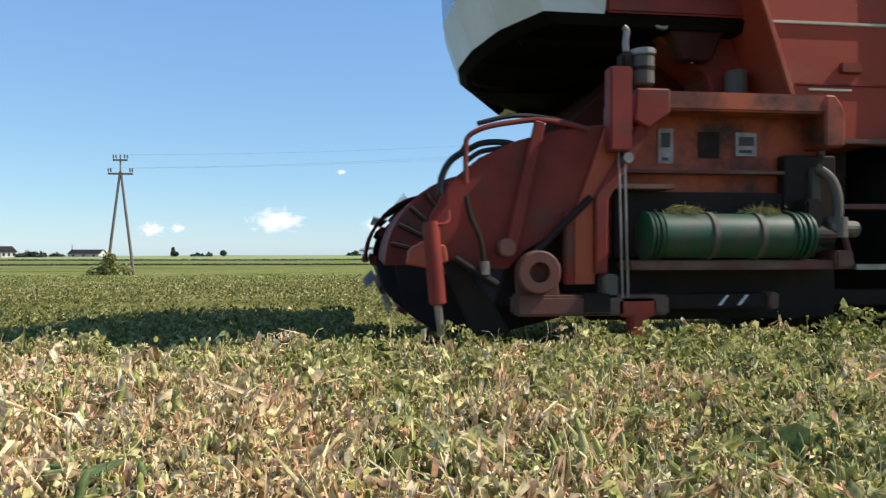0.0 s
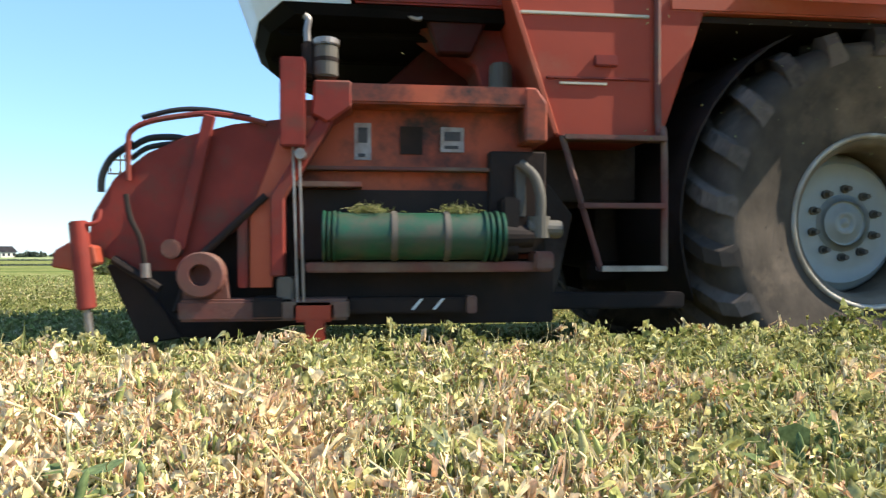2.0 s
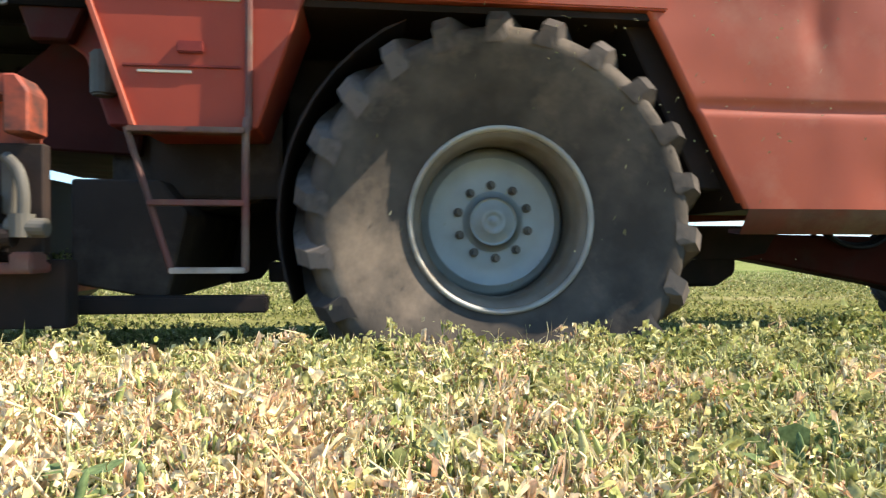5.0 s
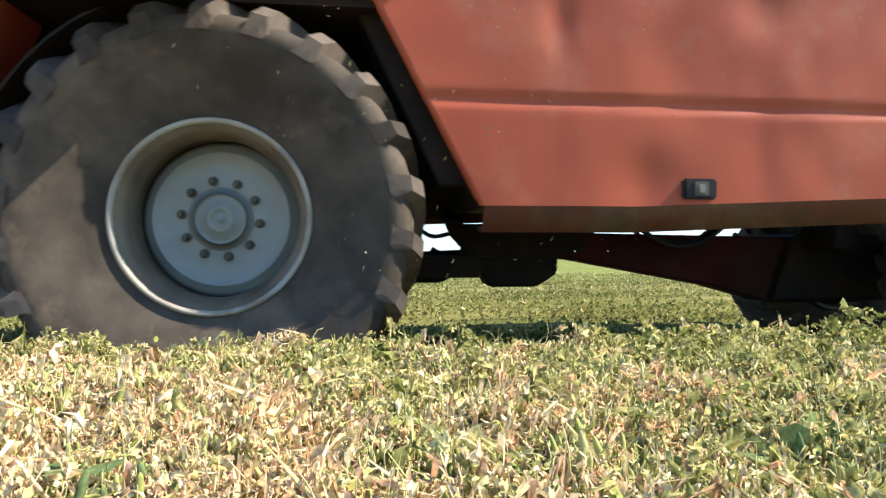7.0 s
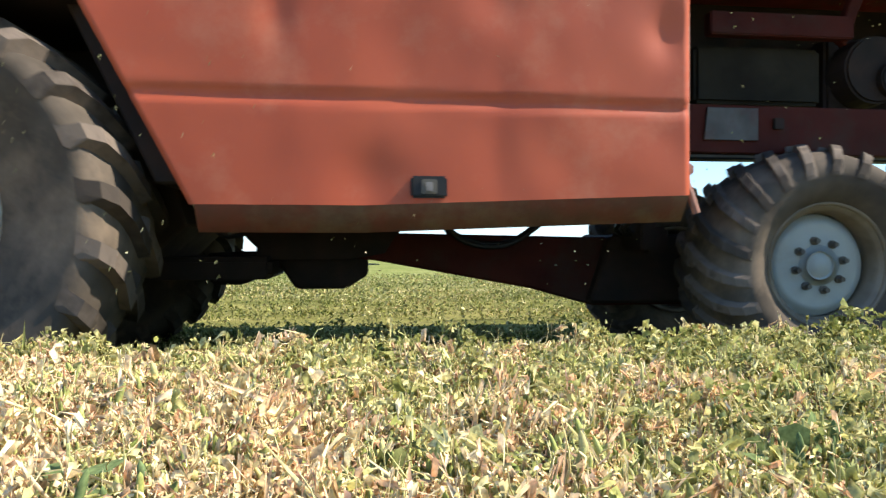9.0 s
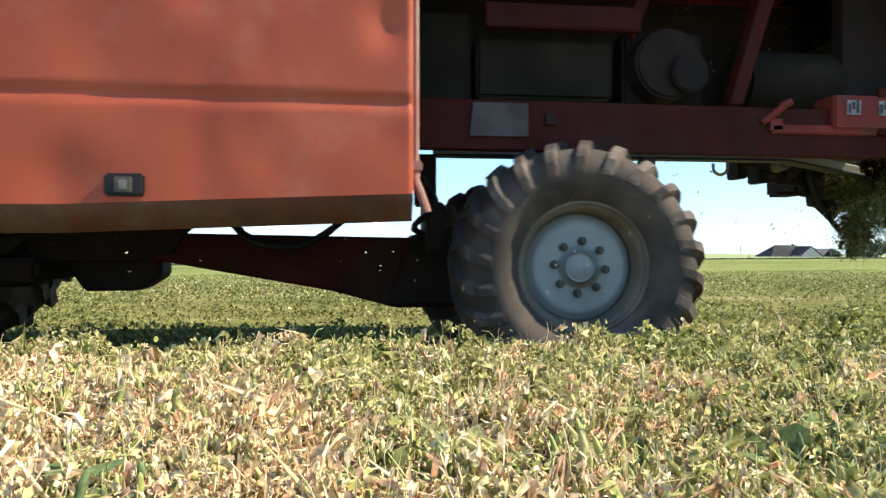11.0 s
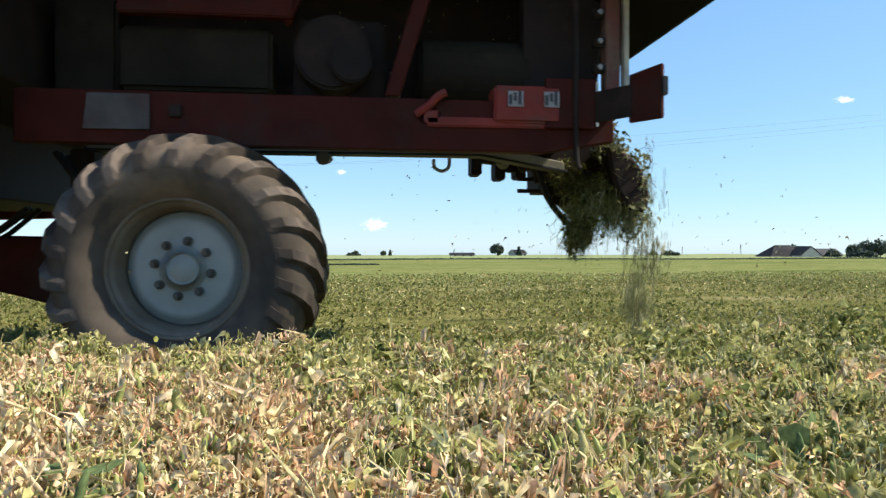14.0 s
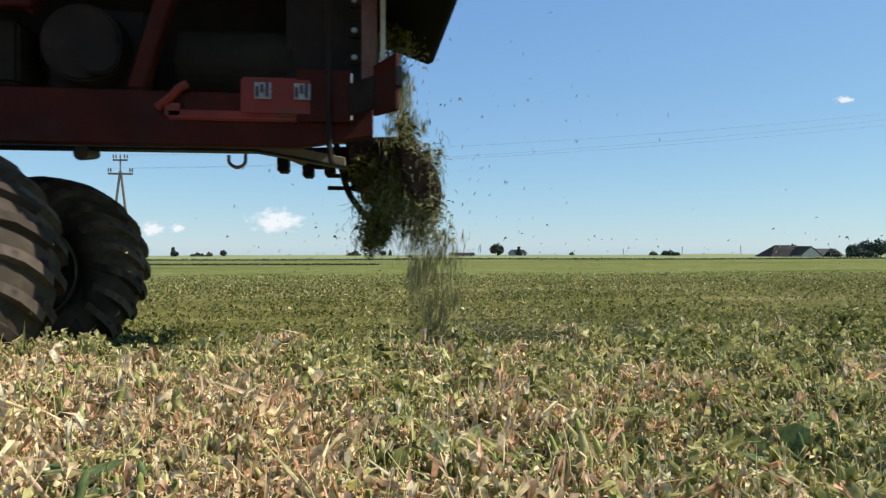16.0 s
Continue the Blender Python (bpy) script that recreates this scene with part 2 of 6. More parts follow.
def prism(pts, y0, y1, bevel=0.005, bm=None):
    """A plate cut to an outline in x and z, from y0 to y1."""
    b = bmesh.new()
    vs = [b.verts.new((x, y0, z)) for x, z in pts]
    face = b.faces.new(vs)
    ext = bmesh.ops.extrude_face_region(b, geom=[face])
    bmesh.ops.translate(b, verts=[v for v in ext["geom"] if isinstance(v, bmesh.types.BMVert)], vec=(0, y1 - y0, 0))
    if bevel:
        bmesh.ops.bevel(b, geom=b.edges[:], offset=bevel, segments=1, affect="EDGES", clamp_overlap=True)
    return join(bm, b)


def rod(a, c, r, r2=None, sides=14, bm=None, bevel=0.0):
    a, c = Vector(a), Vector(c)
    b = bmesh.new()
    m = Matrix.Translation((a + c) / 2) @ (c - a).to_track_quat("Z", "Y").to_matrix().to_4x4()
    bmesh.ops.create_cone(b, cap_ends=True, segments=sides, radius1=r, radius2=r if r2 is None else r2, depth=(c - a).length, matrix=m)
    if bevel:
        caps = [e for e in b.edges if len(e.link_faces) == 2 and any(len(f.verts) > 4 for f in e.link_faces)]
        bmesh.ops.bevel(b, geom=caps, offset=bevel, segments=2, affect="EDGES")
    return join(bm, b)


def tube(path, r, sides=8, bm=None, steps=5):
    """A bent pipe or hose through the points."""
    p = [Vector(q) for q in path]
    fine = []
    for i in range(len(p) - 1):
        p0, p1, p2, p3 = p[max(i - 1, 0)], p[i], p[i + 1], p[min(i + 2, len(p) - 1)]
        for k in range(steps):
            t = k / steps
            fine.append(0.5 * ((2 * p1) + (p2 - p0) * t + (2 * p0 - 5 * p1 + 4 * p2 - p3) * t * t + (3 * p1 - p0 - 3 * p2 + p3) * t ** 3))
    fine.append(p[-1])
    b = bmesh.new()
    rings = []
    for i, q in enumerate(fine):
        d = (fine[min(i + 1, len(fine) - 1)] - fine[max(i - 1, 0)]).normalized()
        u = d.cross(Vector((0.13, 1, 0.21))).normalized()
        w = d.cross(u)
        rings.append([b.verts.new(q + r * (math.cos(2 * math.pi * k / sides) * u + math.sin(2 * math.pi * k / sides) * w)) for k in range(sides)])
    for r0, r1 in zip(rings, rings[1:]):
        for k in range(sides):
            b.faces.new((r0[k], r0[(k + 1) % sides], r1[(k + 1) % sides], r1[k]))
    b.faces.new(rings[0])
    b.faces.new(rings[-1])
    return join(bm, b)


def lathe(profile, sides=56, closed=False):
    """A ring or disc turned about the y axis from (y, radius) pairs."""
    b = bmesh.new()
    rings = []
    for y, r in profile:
        if r < 1e-4:
            rings.append([b.verts.new((0, y, 0))])
        else:
            rings.append([b.verts.new((r * math.sin(2 * math.pi * k / sides), y, r * math.cos(2 * math.pi * k / sides))) for k in range(sides)])
    if closed:
        rings.append(rings[0])
    for r0, r1 in zip(rings, rings[1:]):
        for k in range(sides):
            j = (k + 1) % sides
            if len(r0) == 1 and len(r1) > 1:
                b.faces.new((r0[0], r1[k], r1[j]))
            elif len(r1) == 1 and len(r0) > 1:
                b.faces.new((r0[k], r0[j], r1[0]))
            elif len(r0) > 1:
                b.faces.new((r0[k], r0[j], r1[j], r1[k]))
    return b


def raw_mesh(name, verts, faces, material, smooth=False):
    """A mesh from numpy arrays: verts (n, 3), faces (m, k) with k corners each."""
    me = bpy.data.meshes.new(name)
    k = faces.shape[1]
    me.vertices.add(len(verts))
    me.vertices.foreach_set("co", verts.astype(np.float32).ravel())
    me.loops.add(faces.size)
    me.loops.foreach_set("vertex_index", faces.astype(np.int32).ravel())
    me.polygons.add(len(faces))
    me.polygons.foreach_set("loop_start", np.arange(0, faces.size, k, dtype=np.int32))
    me.update(calc_edges=True)
    me.validate()
    if smooth:
        me.polygons.foreach_set("use_smooth", np.ones(len(faces), dtype=bool))
    me.materials.append(material)
    return me


def turns(rng, n, tilt):
    """n random rotations: any heading, leaning from upright by about tilt radians, spun at random."""
    a, t, s = rng.uniform(0, 2 * np.pi, n), np.abs(rng.normal(0, tilt, n)), rng.uniform(0, 2 * np.pi, n)

    def rz(x):
        m = np.zeros((n, 3, 3))
        m[:, 0, 0], m[:, 0, 1], m[:, 1, 0], m[:, 1, 1], m[:, 2, 2] = np.cos(x), -np.sin(x), np.sin(x), np.cos(x), 1
        return m
    rx = np.zeros((n, 3, 3))
    rx[:, 0, 0], rx[:, 1, 1], rx[:, 1, 2], rx[:, 2, 1], rx[:, 2, 2] = 1, np.cos(t), -np.sin(t), np.sin(t), np.cos(t)
    return rz(a) @ rx @ rz(s)


LEAF_F = np.array([(0, 6, 1), (1, 6, 3), (3, 6, 5), (5, 6, 4), (4, 6, 2), (2, 6, 0)])


def leaves(rng, place, size, tilt, wide=0.36, curl=0.25):
    """Folded, drooping leaves: (verts, faces) for all places."""
    n = len(place)
    t = np.zeros((n, 7, 3))
    w, c = wide * rng.uniform(0.6, 1.3, n), curl * rng.uniform(-0.4, 1.6, n)
    for k, (sx, yy, up) in enumerate(((0, 0.0, 0.0), (-0.85, 0.25, 0.45), (0.85, 0.25, 0.45), (-0.9, 0.66, 0.35), (0.9, 0.66, 0.35), (0, 1.0, -0.9), (0, 0.47, 0.0))):
        t[:, k, 0], t[:, k, 1], t[:, k, 2] = sx * w * rng.uniform(0.75, 1.2, n), yy - (0.3 * np.abs(c) if k == 5 else 0), up * c
    v = place[:, None, :] + size[:, None, None] * np.einsum("nij,nkj->nki", turns(rng, n, tilt), t)
    f = LEAF_F[None] + 7 * np.arange(n)[:, None, None]
    return v.reshape(-1, 3), f.reshape(-1, 3)


def strands(rng, start, length, thick, lean=0.9, sag=0.4, segs=4):
    """Thin bent three-sided stalks from their starts: (verts, faces)."""
    n = len(start)
    head = rng.uniform(0, 2 * np.pi, n)
    up = np.clip(rng.normal(np.pi / 2 - lean, 0.45, n), -1.2, 1.5)
    bend, turn_ = rng.normal(0, sag, n) - 0.5 * sag, rng.normal(0, 0.5, n)
    pos = start.copy()
    rows = []
    for k in range(segs + 1):
        d = np.stack([np.cos(up) * np.cos(head), np.cos(up) * np.sin(head), np.sin(up)], 1)
        u = np.stack([-np.sin(head), np.cos(head), 0 * head], 1)
        w = np.cross(d, u)
        th = (thick * (1 - 0.12 * k))[:, None]
        for j in range(3):
            a = 2 * np.pi * j / 3
            rows.append(pos + th * (math.cos(a) * u + math.sin(a) * w))
        pos = pos + d * (length / segs)[:, None]
        up, head = up + bend, head + turn_
    v = np.stack(rows, 1)
    f = []
    for k in range(segs):
        for j in range(3):
            a, b = 3 * k + j, 3 * k + (j + 1) % 3
            f += [(a, b, b + 3), (a, b + 3, a + 3)]
    f = np.array(f)[None] + (3 * (segs + 1)) * np.arange(n)[:, None, None]
    return v.reshape(-1, 3), f.reshape(-1, 3)


def pods(rng, place, length, tilt=1.2):
    """Flat, slightly curved pea pods with pointed tips: (verts, faces)."""
    n = len(place)
    ring, st = 6, [(-0.5, 0.012), (-0.42, 0.055), (-0.25, 0.085), (0, 0.1), (0.25, 0.09), (0.42, 0.06), (0.5, 0.008)]
    t = np.zeros((len(st) * ring, 3))
    for i, (z, r) in enumerate(st):
        for k in range(ring):
            a = 2 * math.pi * k / ring
            t[i * ring + k] = (0.62 * r * math.cos(a), r * math.sin(a) + 0.22 * z * z, z)
    f = [(i * ring + k, i * ring + (k + 1) % ring, (i + 1) * ring + (k + 1) % ring, (i + 1) * ring + k) for i in range(len(st) - 1) for k in range(ring)]
    v = place[:, None, :] + length[:, None, None] * np.einsum("nij,kj->nki", turns(rng, n, tilt), t)
    f = np.array(f)[None] + len(t) * np.arange(n)[:, None, None]
    return v.reshape(-1, 3), f.reshape(-1, 4)


def bumpy(x, y, s, seed=0.0):
    """Smooth noise from about -1 to 1, for arrays."""
    return np.array([noise.noise(Vector((a * s + seed, b * s - seed, seed))) for a, b in zip(x, y)])


# ---- the field ----
def fall(y):
    """Height of the land: level round the machine, then falling gently away."""
    return np.interp(y, [-400, 9, 14, 20, 45, 90, 150, 260, 420, 700, 4000], [0, 0, -0.12, -0.40, -1.15, -1.75, -2.55, -3.75, -5.60, -10.2, -66.0])


def land(x, y):
    """Height of the ground far off, swells included."""
    return fall(y) + bumpy(x, y, 0.02, 4) * np.clip((y - 60) / 300, 0, 1) * 0.9


def ground_material():
    m = bpy.data.materials.new("cut_pea_field")
    m.use_nodes = True
    n, l = m.node_tree.nodes, m.node_tree.links
    bsdf = n["Principled BSDF"]
    co = n.new("ShaderNodeTexCoord")
    sep = n.new("ShaderNodeSeparateXYZ")
    l.new(co.outputs["Object"], sep.inputs[0])

    def tex(scale, stretch, detail=8):
        mp = n.new("ShaderNodeMapping")
        mp.inputs["Scale"].default_value = stretch
        t = n.new("ShaderNodeTexNoise")
        t.inputs["Scale"].default_value, t.inputs["Detail"].default_value = scale, detail
        l.new(co.outputs["Object"], mp.inputs[0])
        l.new(mp.outputs[0], t.inputs["Vector"])
        return t.outputs[0]

    def blend(a, b, fac, lo, hi):
        r = n.new("ShaderNodeMapRange")
        r.inputs[1].default_value, r.inputs[2].default_value = lo, hi
        l.new(fac, r.inputs[0])
        x = n.new("ShaderNodeMix")
        x.data_type = "RGBA"
        l.new(r.outputs[0], x.inputs[0])
        for sock, v in ((6, a), (7, b)):
            if isinstance(v, tuple):
                x.inputs[sock].default_value = (*v, 1)
            else:
                l.new(v, x.inputs[sock])
        return x.outputs[2]
    stubble = blend((0.10, 0.105, 0.028), (0.22, 0.20, 0.065), tex(1.6, (0.35, 1.2, 1)), 0.35, 0.65)
    stubble = blend(stubble, (0.30, 0.25, 0.115), tex(0.7, (0.16, 0.9, 1)), 0.56, 0.70)
    stubble = blend(stubble, (0.035, 0.045, 0.014), tex(0.9, (0.22, 1.3, 1), 10), 0.60, 0.72)
    stubble = blend(stubble, (0.06, 0.045, 0.025), tex(22, (0.7, 1, 1), 12), 0.52, 0.66)
    stubble = blend(stubble, (0.34, 0.30, 0.15), tex(31, (0.5, 1, 1), 12), 0.60, 0.70)
    middle = blend((0.135, 0.160, 0.042), (0.205, 0.212, 0.072), tex(0.5, (0.3, 1.0, 1), 10), 0.35, 0.65)
    middle = blend(middle, (0.30, 0.27, 0.12), tex(2.2, (0.25, 1.0, 1), 12), 0.52, 0.68)
    middle = blend(middle, (0.06, 0.075, 0.022), tex(3.1, (0.2, 1.0, 1), 12), 0.54, 0.68)
    middle = blend(middle, (0.065, 0.095, 0.025), tex(0.3, (0.12, 0.8, 1)), 0.56, 0.72)
    near_far = blend(stubble, middle, sep.outputs["Y"], 10.0, 26.0)
    distant = blend((0.27, 0.29, 0.14), (0.22, 0.26, 0.11), tex(0.01, (0.3, 1, 1)), 0.4, 0.6)
    colour = blend(near_far, distant, sep.outputs["Y"], 149.0, 151.0)
    l.new(colour, bsdf.inputs["Base Color"])
    bsdf.inputs["Roughness"].default_value = 0.9
    bsdf.inputs["Specular IOR Level"].default_value = 0.0
    b = n.new("ShaderNodeBump")
    b.inputs["Strength"].default_value, b.inputs["Distance"].default_value = 0.8, 0.05
    l.new(tex(9, (1, 1, 1), 10), b.inputs["Height"])
    l.new(b.outputs[0], bsdf.inputs["Normal"])
    return m


def make_ground():
    ys = np.concatenate([np.linspace(-400, -4, 12), np.arange(-3, 16, 0.25), np.geomspace(16, 4000, 60)])
    xs = np.concatenate([-np.geomspace(3500, 14, 40), np.arange(-13.5, 18, 0.35), np.geomspace(18, 3500, 40)])
    gx, gy = np.meshgrid(xs, ys)
    z = fall(gy)
    small = np.abs(gx) < 18
    bump_ = bumpy(gx.ravel(), gy.ravel(), 1.3).reshape(gx.shape) * 0.03 + bumpy(gx.ravel(), gy.ravel(), 0.02, 4).reshape(gx.shape) * np.clip((gy - 60) / 300, 0, 1) * 0.9
    z = z + np.where((gy < 30) & ~small, 0, bump_) * np.clip((gy + 3) / 1.0, 0, 1)
    v = np.stack([gx, gy, z], -1).reshape(-1, 3)
    w = len(xs)
    i = (np.arange(len(ys) - 1)[:, None] * w + np.arange(w - 1)[None]).ravel()
    f = np.stack([i, i + 1, i + w + 1, i + w], 1)
    g = new("ground", raw_mesh("ground", v, f, ground_material(), True))
    tagged(g, "wide mown pea field with green stubble and straw", "field", kind="structure")


make_ground()
rng = np.random.default_rng(11)


def canopy(x, y):
    """Height of the standing peas' top."""
    return 0.374 + 0.040 * np.clip((x - 1.2) / 0.8, 0, 1) * np.clip((y - 0.6) / 1.2, 0, 1) + 0.035 * bumpy(x, y, 2.2, 3) + 0.055 * bumpy(x, y, 7, 7) + 0.022 * bumpy(x, y, 16, 2)


def crop_edge(x):
    return 2.40 + 0.07 * bumpy(x, 0 * x, 1.7, 9)


def in_view(n, y0=0.62, y1=2.5, side=0.35):
    """Random spots in the wedge of standing peas before the camera, denser near it."""
    y = rng.uniform(y0, y1, n)
    x = rng.uniform(0, 1, n) * (1.345 * y + 2 * side) - (0.505 * y + side)
    keep = y < crop_edge(x)
    return x[keep], y[keep]


def dryness(x, y):
    return 0.62 - 0.45 * (x - 0.1) / np.maximum(y, 0.6) - 0.38 * np.clip((y - 1.55) / 0.6, 0, 1) + 0.60 * bumpy(x, y, 3.4, 21) + 0.75 * bumpy(x, y, 9, 5)


def stuff(name, verts_faces, material, label, category, parent=None, smooth=False):
    v, f = verts_faces
    ob = new(name, raw_mesh(name, v, f, material, smooth))
    ob.parent = parent
    return tagged(ob, label, category, kind="stuff")


def standing_peas():
    # leaves, sorted into dry, yellowing and green by where they grow
    x, y = in_view(36000)
    z = np.maximum(canopy(x, y) - 0.022 - np.abs(rng.normal(0, 0.07, len(x))), 0.03)
    d = dryness(x, y) + rng.normal(0, 0.16, len(x))
    # shoots: small bunches of leaves that stand above their neighbours
    cx, cy = in_view(3300)
    ex, ey = in_view(620, 2.15, 2.5)
    cx, cy = np.concatenate([cx, ex]), np.concatenate([cy, ey])
    per = 17
    lift = np.repeat(canopy(cx, cy) + rng.normal(0.002, 0.030, len(cx)), per)
    kind = np.repeat(dryness(cx, cy) + rng.normal(0, 0.20, len(cx)), per)
    cx, cy = np.repeat(cx, per), np.repeat(cy, per)
    n = len(cx)
    x, y = np.concatenate([x, cx + rng.normal(0, 0.024, n)]), np.concatenate([y, cy + rng.normal(0, 0.024, n)])
    z = np.concatenate([z, np.maximum(lift - np.abs(rng.normal(0, 0.03, n)) + 0.012, 0.03)])
    d = np.concatenate([d, kind + rng.normal(0, 0.06, n)])
    p = np.stack([x, y, z], 1)
    size = rng.uniform(0.012, 0.028, len(x)) * rng.choice([0.75, 1.0, 1.5], len(x), p=[0.48, 0.42, 0.10]) * (0.84 + 0.12 * y)
    dry, green = d > 0.54, d < -0.16
    stuff("dry_pea_foliage", leaves(rng, p[dry], size[dry] * 0.82, 1.2, 0.27, 2.6), DRY_LEAF, "curled tan and peach dry pea leaves on standing crop", "foliage")
    mid = ~dry & ~green
    stuff("yellowing_pea_foliage", leaves(rng, p[mid], size[mid], 1.05, 0.24, 1.4), PALE_LEAF, "pale yellow-green pea leaves on standing crop", "foliage")
    stuff("green_pea_foliage", leaves(rng, p[green], size[green] * 1.2, 0.95, 0.36, 0.7), GREEN_LEAF, "fresh green pea leaves on standing crop", "foliage")
    # rolled-up withered leaves
    x, y = in_view(82000)
    s = np.stack([x, y, canopy(x, y) + 0.012 - np.abs(rng.normal(0, 0.045, len(x)))], 1)
    thin = dryness(x, y) + rng.normal(0, 0.20, len(x)) > 0.36
    stuff("withered_pea_leaves", strands(rng, s[thin], rng.uniform(0.014, 0.044, thin.sum()), rng.uniform(0.0017, 0.0040, thin.sum()), 1.15, 1.0, 3), DRY_LEAF, "rolled-up withered pea leaves on standing crop", "foliage")
    few = ~thin
    stuff("curled_pea_shoots", strands(rng, s[few], rng.uniform(0.014, 0.048, few.sum()), rng.uniform(0.0015, 0.0036, few.sum()), 1.35, 1.0, 3), PALE_LEAF, "curled pale green pea shoots on standing crop", "foliage")
    # stalks and tendrils
    x, y = in_view(9000)
    s = np.stack([x, y, canopy(x, y) - np.abs(rng.normal(0.015, 0.03, len(x)))], 1)
    stuff("pea_stalks", strands(rng, s, rng.uniform(0.05, 0.15, len(x)), rng.uniform(0.0012, 0.0027, len(x)), 1.5, 0.65, 5), STALK, "tangled straw-coloured pea stalks and tendrils", "stalks")
    x, y = in_view(420, 2.0, 2.5)
    s = np.stack([x, y, canopy(x, y) - 0.03], 1)
    stuff("pea_tendrils", strands(rng, s, rng.uniform(0.06, 0.14, len(x)), rng.uniform(0.0006, 0.0011, len(x)), 0.45, 0.6, 5), STALK, "fine curling pea tendrils above the canopy", "tendrils")
    x, y = in_view(5600)
    q = np.stack([x, y, canopy(x, y) - np.abs(rng.normal(0.0, 0.035, len(x)))], 1)
    stuff("hanging_pea_pods", pods(rng, q, rng.uniform(0.045, 0.080, len(x)), 0.5), POD, "pale green ripe pea pods among the leaves", "pods", smooth=True)
    x, y = in_view(3000, 0.62, 2.45)
    q = np.stack([x, y, canopy(x, y) + 0.004 - np.abs(rng.normal(0.0, 0.014, len(x)))], 1)
    stuff("ripe_pea_pods", pods(rng, q, rng.uniform(0.060, 0.095, len(x)), 0.45), POD, "large plump pale green pea pods near the stand's edge", "pods", smooth=True)
    # the rest of the stand, out of the wedge
    x, y = rng.uniform(-7, 8, 52000), rng.uniform(-1.6, 2.45, 52000)
    keep = ((x < -0.505 * np.maximum(y, 0) - 0.33) | (x > 0.84 * np.maximum(y, 0) + 0.33) | (y < 0.46)) & (y < crop_edge(x))
    x, y = x[keep], y[keep]
    p = np.stack([x, y, np.maximum(canopy(x, y) - np.abs(rng.normal(0, 0.09, len(x))), 0.03)], 1)
    old = dryness(np.clip(x, -0.6, 1.0), np.full(len(x), 1.2)) + 0.5 * bumpy(x, y, 2.4, 21) + rng.normal(0, 0.25, len(x)) > 0.42
    for some, mat, label in ((old, DRY_LEAF, "tan dry pea leaves of the wider standing crop"), (~old, PALE_LEAF, "yellow-green pea leaves of the wider standing crop")):
        stuff("outer_pea_foliage", leaves(rng, p[some], rng.uniform(0.03, 0.06, some.sum()), 0.95, 0.34, 0.6), mat, label, "foliage")


standing_peas()


def pea_plant(x, y, count, seed, big=1.0, dark=False):
    """A single pea plant that stands out: stem, leaflets, pods and a tendril."""
    r = np.random.default_rng(seed)
    top = float(canopy(np.array([x]), np.array([y]))[0]) + (0.065 if dark else 0.03)
    plant = tagged(new("pea_plant"), "dark green pea plant with broad leaves and plump pods" if dark else "green pea plant with broad leaves and hanging pods", "plant", "pea plants that stand out")
    plant.location = (x, y, 0)
    lean = r.uniform(-0.05, 0.05, 2)
    part("stem", tube([(0, 0, 0), (lean[0] * 0.3, lean[1], top * 0.5), (lean[0], lean[1], top)], 0.0028, 5, steps=3), STALK, plant, shift=False)
    one = np.zeros((1, 3))
    for i in range(count):
        z = top - r.uniform(-0.01, 0.14)
        ob = new("leaf", raw_mesh("leaf", *leaves(r, one, np.array([r.uniform(0.035, 0.055) * big]), 1.0, 0.42, 0.25), DARK_LEAF if dark else GREEN_LEAF))
        ob.parent, ob.location = plant, (lean[0] + r.uniform(-0.05, 0.05), lean[1] + r.uniform(-0.05, 0.05), z)
    for i in range(max(2, count if dark else count // 3)):
        ob = new("pod", raw_mesh("pod", *pods(r, one, np.array([r.uniform(0.06, 0.08) * big]), 0.35), DARK_LEAF if dark else POD, True))
        ob.parent, ob.location = plant, (lean[0] + r.uniform(-0.05, 0.05), lean[1] + r.uniform(-0.06, 0.0), top - r.uniform(0.03, 0.08))
    v, f = strands(r, np.array([[lean[0], lean[1], top - 0.02]]), np.array([0.09]), np.array([0.001]), 0.4, 0.5, 5)
    ob = new("tendril", raw_mesh("tendril", v, f, STALK))
    ob.parent = plant


for i, (px_, py_, c_, b_) in enumerate([(1.00, 1.36, 14, 0.95), (1.09, 1.40, 12, 0.95), (1.30, 1.62, 10, 1.0), (1.80, 2.12, 14, 0.9), (1.72, 2.02, 12, 0.9), (1.62, 2.16, 10, 0.9),
                                        (0.40, 2.22, 10, 0.8), (-0.30, 2.20, 10, 0.8), (-0.42, 2.26, 10, 0.8), (0.62, 1.9, 8, 0.8), (-0.44, 1.03, 4, 1.2), (-0.30, 1.00, 4, 1.2), (-0.33, 1.05, 6, 0.85),
                                        (0.02, 1.08, 7, 0.9), (0.30, 1.20, 7, 0.9), (0.80, 1.12, 8, 1.0), (0.70, 0.95, 6, 1.0), (1.20, 2.25, 9, 0.8), (-0.95, 2.28, 8, 0.8),
                                        (0.86, 2.24, 8, 0.8), (0.06, 1.62, 7, 0.8), (0.45, 1.50, 7, 0.8), (0.70, 1.08, 6, 1.1), (0.79, 1.07, 7, 1.1), (0.87, 1.15, 7, 1.1)]):
    pea_plant(px_, py_, c_, 300 + i, b_, i in (10, 11, 22, 23, 24))


